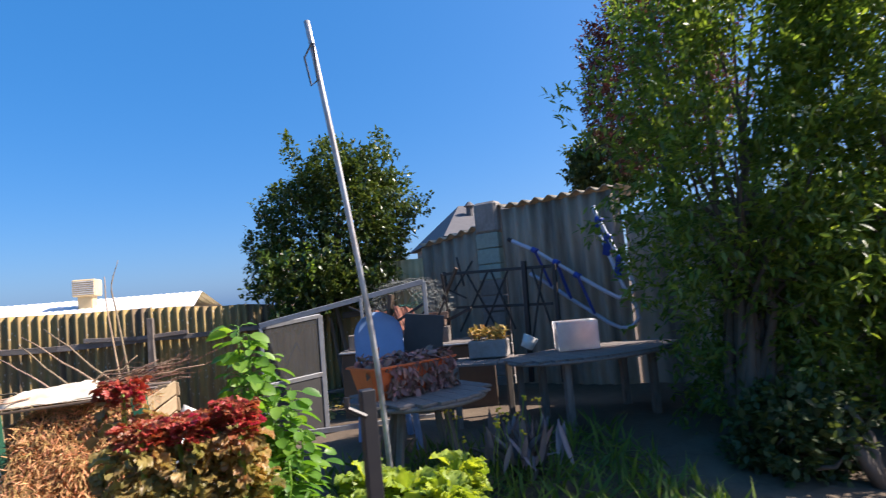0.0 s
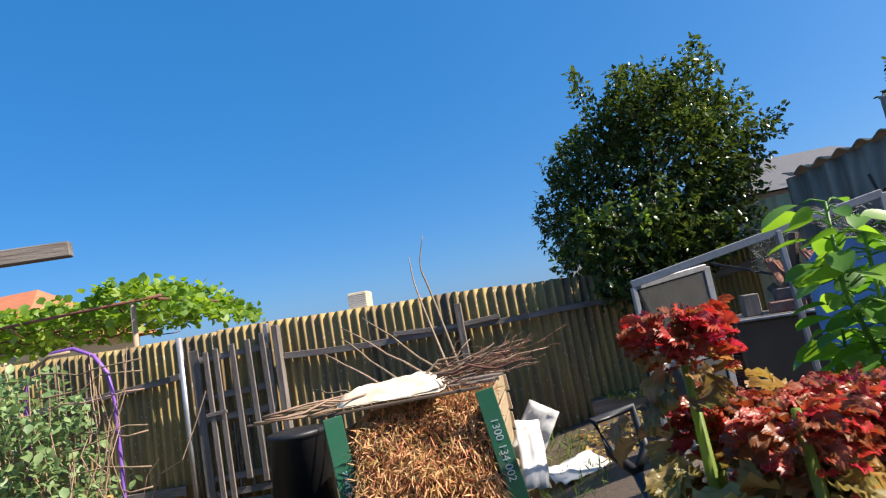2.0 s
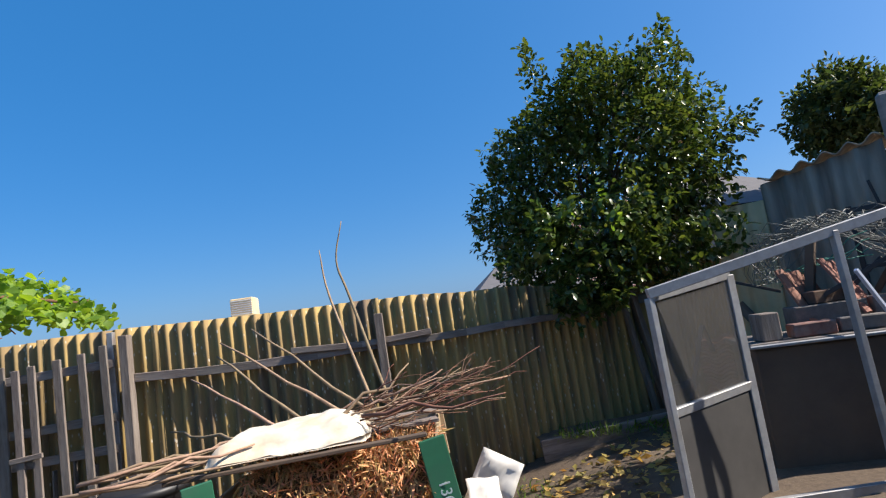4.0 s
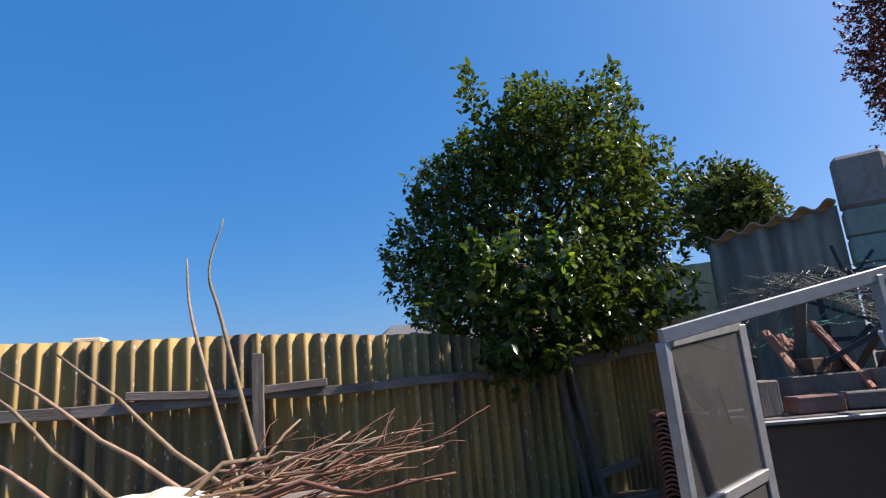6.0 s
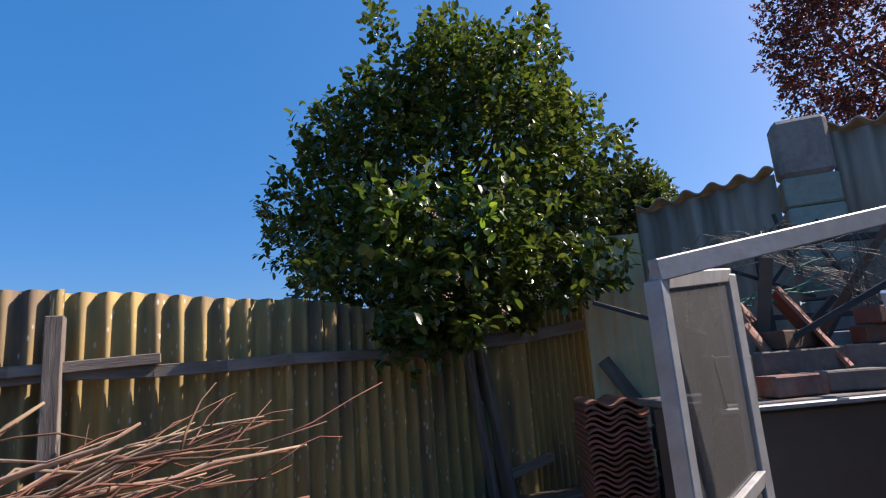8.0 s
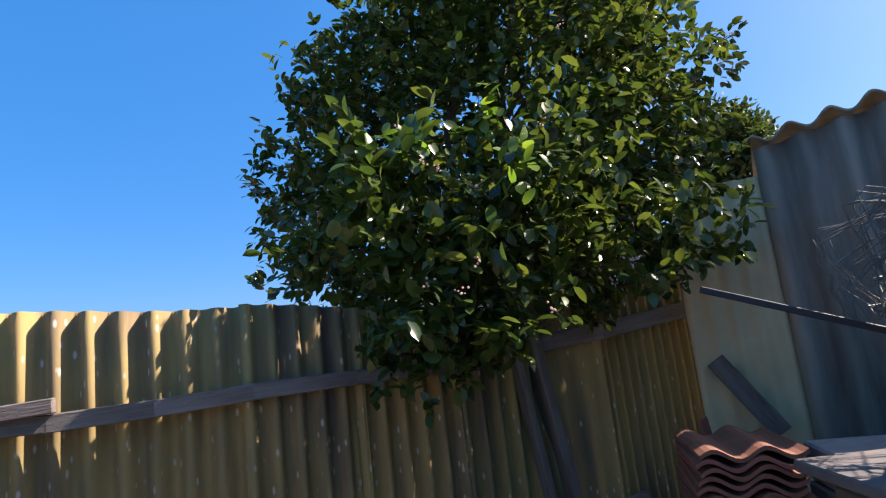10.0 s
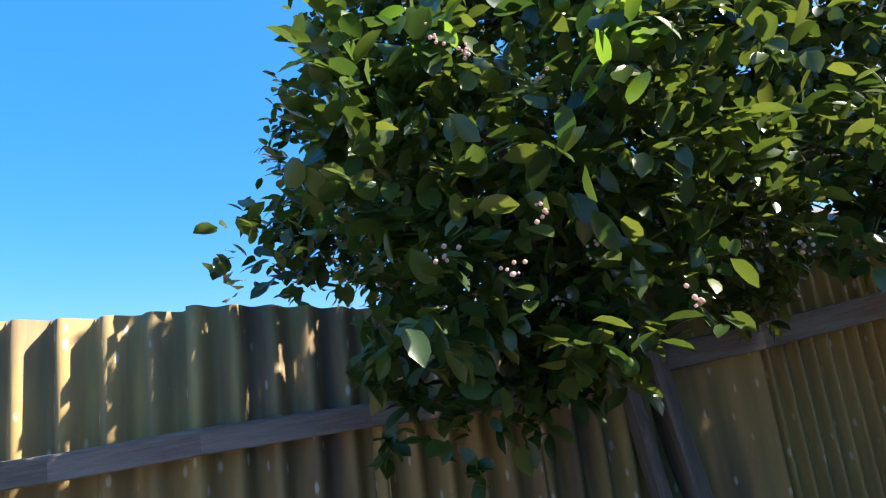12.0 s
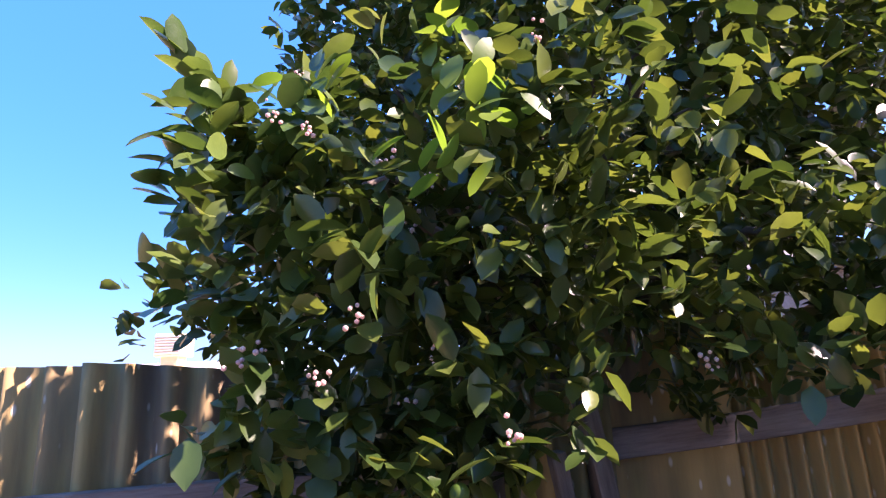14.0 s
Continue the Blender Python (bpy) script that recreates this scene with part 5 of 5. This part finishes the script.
    for sx, sy in ((-0.19, -0.19), (0.19, -0.19), (-0.19, 0.19), (0.19, 0.19)):
        bm = bmesh.new()
        bar(bm, (2.45 + sx * 1.15, 3.01 + sy * 1.15, 0.4), (2.45 + sx, 3.01 + sy, 0.83), 0.04, 0.04)
        part("leg", bm, "blue_plastic", c)
    bm = bmesh.new()
    box(bm, (0.36, 0.012, 0.42), pose(2.86, 3.3, 1.3, 0, 8, -20), 0.004)
    tagged(part("grey_panel", bm, "fly_screen"), "dull grey framed panel beside the chair", "panel")


M["cloudy"] = material("cloudy_clear_plastic", (0.5, 0.5, 0.5), (0.4, 0.4, 0.4), 6, 0.25, bump=0.02, through=0.7)
build_tables()


# garden bed in front of the tables
def ruffle_leaves(name, centres, ways, size, mat, parent, seed, frill=0.35):
    """Broad frilled leaves."""
    rng = np.random.default_rng(seed)
    n, rows = 16, 6
    v, f = [], []
    for j in range(rows + 1):
        s = j / rows
        half = 0.5 * (0.22 + 0.78 * math.sin(math.pi * 0.5 * min(1, s * 1.15)))
        for i in range(n + 1):
            u = i / n * 2 - 1
            rim = max(s ** 4, abs(u) ** 3 * (0.3 + 0.7 * s))
            wave = frill * 0.085 * rim * math.sin(i * 2.5 + j * 1.9) + frill * 0.06 * rim * math.sin(u * 5 + s * 6)
            v.append((s * (1 - 0.16 * u * u) + 0.02 * rim * math.cos(i * 3.1), u * half * (1 + 0.08 * rim * math.sin(j * 2.7)), wave - 0.25 * s ** 3 + 0.2 * u * u))
    for j in range(rows):
        for i in range(n):
            q = j * (n + 1) + i
            f.append((q, q + 1, q + n + 2, q + n + 1))
    pts, faces = scatter_leaves(np.array(centres), np.array(ways), (np.array(v), f), size * rng.uniform(0.6, 1.25, len(centres)), rng)
    pts = pts + rng.normal(0, size * 0.02, pts.shape)
    return quads(name, pts, faces, mat, parent)


def build_bed():
    rng = np.random.default_rng(41)
    e = thing("red_lettuce", (1.38, 1.1, 0.2), "tall bolted lettuce, crimson on top and bronze-green below", "lettuce")
    tops = []
    for k in range(9):
        x, y = 1.06 + 0.058 * k + rng.normal(0, 0.03), 1.1 + rng.normal(0, 0.12)
        zt = 1.27 - 0.014 * k + rng.normal(0, 0.05) + (0.13 if k == 0 else -0.06 if k == 1 else 0.02)
        bm = bmesh.new()
        tube(bm, [(x, y, 0.2), (x + rng.normal(0, 0.02), y, 0.8), (x, y, zt)], [0.02, 0.016, 0.008], 7)
        part("stem", bm, "lettuce_green", e, smooth=True)
        tops.append((x, y, zt))
    c, w, c2, w2 = [], [], [], []
    for x, y, zt in tops:
        for i in range(150):
            a, z = rng.uniform(0, 6.28), zt - abs(rng.normal(0, 0.05))
            r = 0.01 + 0.075 * rng.random() ** 0.7
            c.append((x + r * math.cos(a), y + r * math.sin(a), z))
            w.append((math.cos(a), math.sin(a), rng.uniform(0.0, 1.1)))
        for i in range(150):
            a, z = rng.uniform(0, 6.28), rng.uniform(0.25, zt - 0.08)
            r = 0.02 + 0.1 * rng.random() * (0.6 + 0.6 * math.sin(z * 11 + x * 7) ** 2)
            c2.append((x + r * math.cos(a), y + r * math.sin(a), z))
            w2.append((math.cos(a), math.sin(a), rng.uniform(-0.7, 0.5)))
    ruffle_leaves("red_leaves", c, w, 0.036, "lettuce_red", e, 1, 1.8)
    ruffle_leaves("bronze_leaves", c2, w2, 0.068, "lettuce_bronze", e, 2, 1.8)
    # broad-leaved plant on upright stems
    g = thing("broadleaf_plant", (1.68, 1.4, 0.3), "bright green broad-leaved plant on upright stems", "plant")
    bm = bmesh.new()
    c, w = [], []
    for x, y, zt in ((1.5, 1.42, 1.6), (1.58, 1.4, 1.54), (1.67, 1.48, 1.42), (1.75, 1.32, 1.2), (1.85, 1.45, 1.24), (1.92, 1.35, 1.04), (1.5, 1.5, 1.28), (1.72, 1.55, 1.12), (2.0, 1.48, 0.87), (1.82, 1.25, 0.92)):
        x = 1.5 + (x - 1.5) * 0.7
        base = Vector((1.6 + (x - 1.6) * 0.5, y + 0.03, 0.28))
        top = Vector((x, y, zt))
        pts = wobbly(base, top, 0.03, 6, int(x * 100))
        tube(bm, pts, [0.011, 0.01, 0.009, 0.008, 0.007, 0.006, 0.004], 6)
        n = int((zt - 0.3) / 0.0125)
        for i in range(n):
            f = (i + 1) / n
            p = base.lerp(top, f)
            a = i * 2.4 + x * 9
            d = Vector((math.cos(a), math.sin(a), 0.35 - 0.5 * rng.random()))
            stalk = p + d * 0.06
            tube(bm, [p, (p + stalk) / 2 + Vector((0, 0, 0.01)), stalk], 0.0025, 4)
            c.append(stalk)
            w.append(d + Vector((0, 0, -0.25)))
    part("stem", bm, "leaf_big", g, smooth=True)
    c, w = np.array(c), np.array(w)
    base, faces = leaf_shape(0.125, 0.08, 0.3, 0.25, 7)
    pts, faces = scatter_leaves(c, w, (base, faces), rng.uniform(0.4, 1.0, len(c)), rng)
    quads("leaves", pts, faces, "leaf_big", g)
    # low green lettuces
    for k, (x, y) in enumerate(((1.6, 0.95), (1.8, 1.0), (2.0, 1.1), (2.15, 0.95), (1.85, 0.8), (2.3, 1.2), (2.45, 1.05), (1.45, 0.8), (2.1, 1.35), (2.6, 1.3), (1.0, 1.3), (0.8, 1.6), (1.05, 1.7), (0.7, 2.1))):
        o = thing("lettuce", (x, y, height(x, y)), "loose-leaf green lettuce in the garden bed" if k < 10 else "bronze-tipped young lettuce in the bed", "lettuce", "lettuces in the bed")
        c, w = [], []
        for i in range(80):
            a = rng.uniform(0, 6.28)
            c.append((x + 0.04 * math.cos(a), y + 0.04 * math.sin(a), height(x, y) + 0.08 + rng.uniform(0, 0.36)))
            w.append((math.cos(a), math.sin(a), rng.uniform(0.2, 1.5)))
        ruffle_leaves("leaves", c, w, 0.12, "lettuce_green" if k < 10 else "lettuce_bronze", o, 60 + k, 1.4)
    # purple spiky succulent, flower stems
    a = thing("aloe", (3.24, 2.0, 0.4), "purple-grey spiky succulent clump", "succulent")
    n = 90
    c = np.array([(3.24 + rng.normal(0, 0.12), 2.0 + rng.normal(0, 0.1), 0.42 + rng.uniform(0, 0.12)) for i in range(n)])
    pts, faces = scatter_leaves(c, rng.normal(0, 0.6, (n, 3)) + [0, 0, 1.1], leaf_shape(0.3, 0.05, 0.5, -0.1, 4), rng.uniform(0.6, 1.1, n), rng)
    quads("leaves", pts, faces, "aloe", a)
    y = thing("flowering_weed", (2.92, 1.85, 0.35), "thin green stems with small yellow flowers", "flowers")
    bm, bf = bmesh.new(), bmesh.new()
    for k in range(12):
        x0, y0 = 2.92 + rng.normal(0, 0.18), 1.85 + rng.normal(0, 0.1)
        t = (x0 + rng.normal(0, 0.08), y0, 0.4 + rng.uniform(0.3, 0.6))
        tube(bm, wobbly((x0, y0, 0.33), t, 0.03, 5, 300 + k), 0.003, 4)
        for j in range(5):
            bmesh.ops.create_icosphere(bf, subdivisions=1, radius=0.009, matrix=Matrix.Translation(Vector(t) + Vector(rng.normal(0, 0.015, 3))))
    part("stem", bm, "lettuce_green", y)
    part("flower", bf, "yellow", y)
    # timber step
    ob = plank("timber_step", (2.55, 2.05, 0.38), (3.1, 2.2, 0.4), 0.3, 0.1, "raw_wood", None, bevel=0.01)
    tagged(ob, "pale timber block lying in the bed", "timber")
    # weeds
    c, w = [], []
    for i in range(2600):
        x, yy = rng.uniform(1.9, 4.2), rng.uniform(0.2, 2.6)
        c.append((x, yy, height(x, yy)))
        w.append(rng.normal(0, 0.7, 3) + [0, 0, 1.0])
    tagged(blades("weeds", c, w, 0.2, 0.02, "grass", kind="stuff", seed=7), "green weeds around the garden bed", "weeds")
    # pole and black stake
    p = thing("metal_pole", (2.3, 1.74, 0.2), "tall leaning galvanised pole with a wire loop", "pole")
    pole("pole", rounded([(2.3, 1.74, 0.2), (2.25, 1.74, 1.3), (2.15, 1.74, 2.2), (2.03, 1.74, 3.1), (1.98, 1.74, 3.45)]), 0.019, "galv", p)
    bm = bmesh.new()
    tube(bm, [(2.0, 1.72, 3.3), (1.95, 1.71, 3.2), (1.98, 1.71, 3.02), (2.02, 1.72, 3.06), (2.01, 1.72, 3.3)], 0.006, 6)
    part("wire_loop", bm, "black_metal", p)
    s = thing("black_stake", (2.02, -0.1, 0.0), "black square steel garden stake", "stake")
    bm = bmesh.new()
    bar(bm, (2.02, -0.1, 0.0), (2.01, -0.1, 1.42), 0.042, 0.042, 10)
    part("post", bm, "black_metal", s)
    bm = bmesh.new()
    tube(bm, [(2.0, -0.13, 1.35), (1.95, -0.14, 1.38), (1.95, -0.14, 1.41)], 0.008, 6)
    part("hook", bm, "black_metal", s)
    # garden fork handle
    k = thing("garden_spade", (1.16, 1.5, 0.1), "black-handled garden spade standing in the bed", "spade")
    bm = bmesh.new()
    tube(bm, [(1.16, 1.5, 0.2), (0.95, 1.65, 0.96)], 0.016, 10)
    part("shaft", bm, "black_metal", k, smooth=True)
    bm = bmesh.new()
    tube(bm, [(0.95, 1.65, 0.96), (0.89, 1.67, 1.02), (0.86, 1.69, 1.11), (0.98, 1.71, 1.13), (0.99, 1.68, 1.02), (0.95, 1.65, 0.96)], 0.015, 8)
    part("grip", bm, "black_plastic", k, smooth=True)
    bm = bmesh.new()
    box(bm, (0.17, 0.012, 0.26), between((1.22, 1.46, 0.03), (1.15, 1.51, 0.27)), 0.005)
    part("blade", bm, "black_metal", k)


build_bed()


# left side: hose arch with peas, timber pergola ends, pot
def build_left():
    rng = np.random.default_rng(51)
    for k, (xl, xr, y) in enumerate(((-2.98, -2.24, 3.6), (-3.8, -3.15, 3.2))):
        e = thing("hose_arch", ((xl + xr) / 2, y, 0), "purple hose bent into an arch tied with twigs", "arch", "garden arches")
        mid = (xl + xr) / 2
        half = (xr - xl) / 2
        pts = [(xl, y, 0), (xl + 0.02, y, 0.8), (xl + 0.03, y, 1.4)] + [(mid - half * 0.95 * math.cos(a), y, 1.45 + 0.33 * math.sin(a)) for a in (0.3, 0.8, 1.3, 1.8, 2.3, 2.8)] + [(xr, y, 1.35), (xr + 0.01, y, 0.8), (xr + 0.02, y, 0)]
        pole("hose", pts, 0.014, "purple_hose", e)
        pole("cane", [(p[0] - 0.02, p[1] - 0.02, p[2] - 0.02) for p in pts[:7]], 0.012, "raw_wood", e)
        for j in range(9):
            z = 0.5 + 0.14 * j
            pole("twig", wobbly((xl - 0.15, y - 0.03, z), (xr + 0.25, y - 0.02, z + rng.uniform(-0.08, 0.1)), 0.05, 7, j + 20 * k), 0.006, "twig", e, seg=5)
    b = thing("pea_vines", (-3.0, 3.5, 0), "climbing pea vines, green above and yellowed below", "plant")
    n = 7000
    x = rng.uniform(-4.3, -2.1, n)
    z = rng.uniform(0.1, 1.68, n)
    keep = (x < -2.55 + 0.25 * np.sin(z * 7)) | (z < 0.75)
    z = np.where(x > -2.5, z * 0.7, z)
    places = np.stack([x, rng.uniform(3.25, 3.9, n), z], 1)[keep]
    ways = rng.normal(0, 1, (len(places), 3))
    for name, mat, sel in (("green_leaves", "pea_leaf", places[:, 2] > 0.55 + 0.15 * np.sin(places[:, 0] * 9)), ("yellow_leaves", "yellow_leaf", places[:, 2] <= 0.55 + 0.15 * np.sin(places[:, 0] * 9))):
        pts, faces = scatter_leaves(places[sel], ways[sel], leaf_shape(0.075, 0.05, 0.2, 0.2, 3), rng.uniform(0.5, 1.2, sel.sum()), rng)
        quads(name, pts, faces, mat, b)
    bm = bmesh.new()
    for i in range(60):
        x0 = rng.uniform(-4.2, -2.3)
        tube(bm, wobbly((x0, 3.5, 0), (x0 + rng.normal(0, 0.25), 3.5 + rng.normal(0, 0.1), rng.uniform(0.9, 1.75)), 0.08, 7, 500 + i), 0.004, 4)
    part("stem", bm, "twig", b, kind="stuff")
    p = thing("plant_pot", (-2.0, 3.75, 0), "black plastic plant pot on the grass", "pot")
    bm = bmesh.new()
    tube(bm, [(-2.02, 3.75, 0.02), (-2.02, 3.75, 0.3), (-2.02, 3.75, 0.31), (-2.02, 3.75, 0.34), (-2.02, 3.75, 0.34), (-2.02, 3.75, 0.28)], [0.12, 0.16, 0.175, 0.175, 0.155, 0.15], 24)
    part("pot", bm, "black_plastic", p, smooth=True)
    # leaning post and beam ends of a rough pergola
    t = thing("timber_pergola", (-1.9, 1.75, 0), "rough grey timber pergola with projecting beam ends", "pergola")
    plank("post", (-1.2, 1.6, 0), (-1.5, 1.72, 1.72), 0.08, 0.08, "wood", t)
    plank("post", (-3.2, 1.15, 0), (-3.2, 1.15, 2.05), 0.09, 0.09, "wood", t)
    plank("beam", (-3.2, 0.55, 1.84), (-0.82, 1.7, 1.96), 0.04, 0.055, "wood", t)
    plank("beam", (-3.8, 1.2, 2.12), (-1.3, 1.75, 2.06), 0.05, 0.05, "raw_wood", t)
    plank("beam", (-3.6, 0.65, 2.0), (-1.28, 1.75, 2.28), 0.04, 0.055, "wood", t)
    plank("beam", (-3.2, 1.15, 1.95), (-1.45, 1.72, 1.7), 0.05, 0.07, "wood", t)


build_left()


# lawn and litter
def build_grass():
    rng = np.random.default_rng(61)
    c, w = [], []
    for i in range(15000):
        x, y = rng.uniform(-5.5, 1.9), rng.uniform(1.0, 5.85)
        if noise.noise(Vector((x * 0.9, y * 0.9, 4))) < -0.12 + 0.25 * step_between(0.2, 1.2, x):
            continue
        c.append((x, y, height(x, y) - 0.01))
        w.append(rng.normal(0, 0.5, 3) + [0, 0, 1])
    for i in range(500):
        x = rng.uniform(1.3, 2.7)
        c.append((x, 5.75 - 0.28 * (x - 1.15) + rng.uniform(0, 0.25), 0.5))
        w.append(rng.normal(0, 0.6, 3) + [0, -0.3, 1])
    tagged(blades("grass", c, w, 0.09, 0.009, "grass", kind="stuff", seed=9), "patchy green lawn between bare soil", "grass")
    c, w = [], []
    for i in range(420):
        x, y = rng.uniform(0.9, 2.4), rng.uniform(4.4, 5.5)
        c.append((x, y, height(x, y) + 0.012))
        w.append(rng.normal(0, 1, 3) * [1, 1, 0.15])
    tagged(blades("fallen_leaves", c, w, 0.07, 0.035, "yellow_leaf", kind="stuff", seed=10), "yellow fallen citrus leaves on the soil", "leaves")


build_grass()
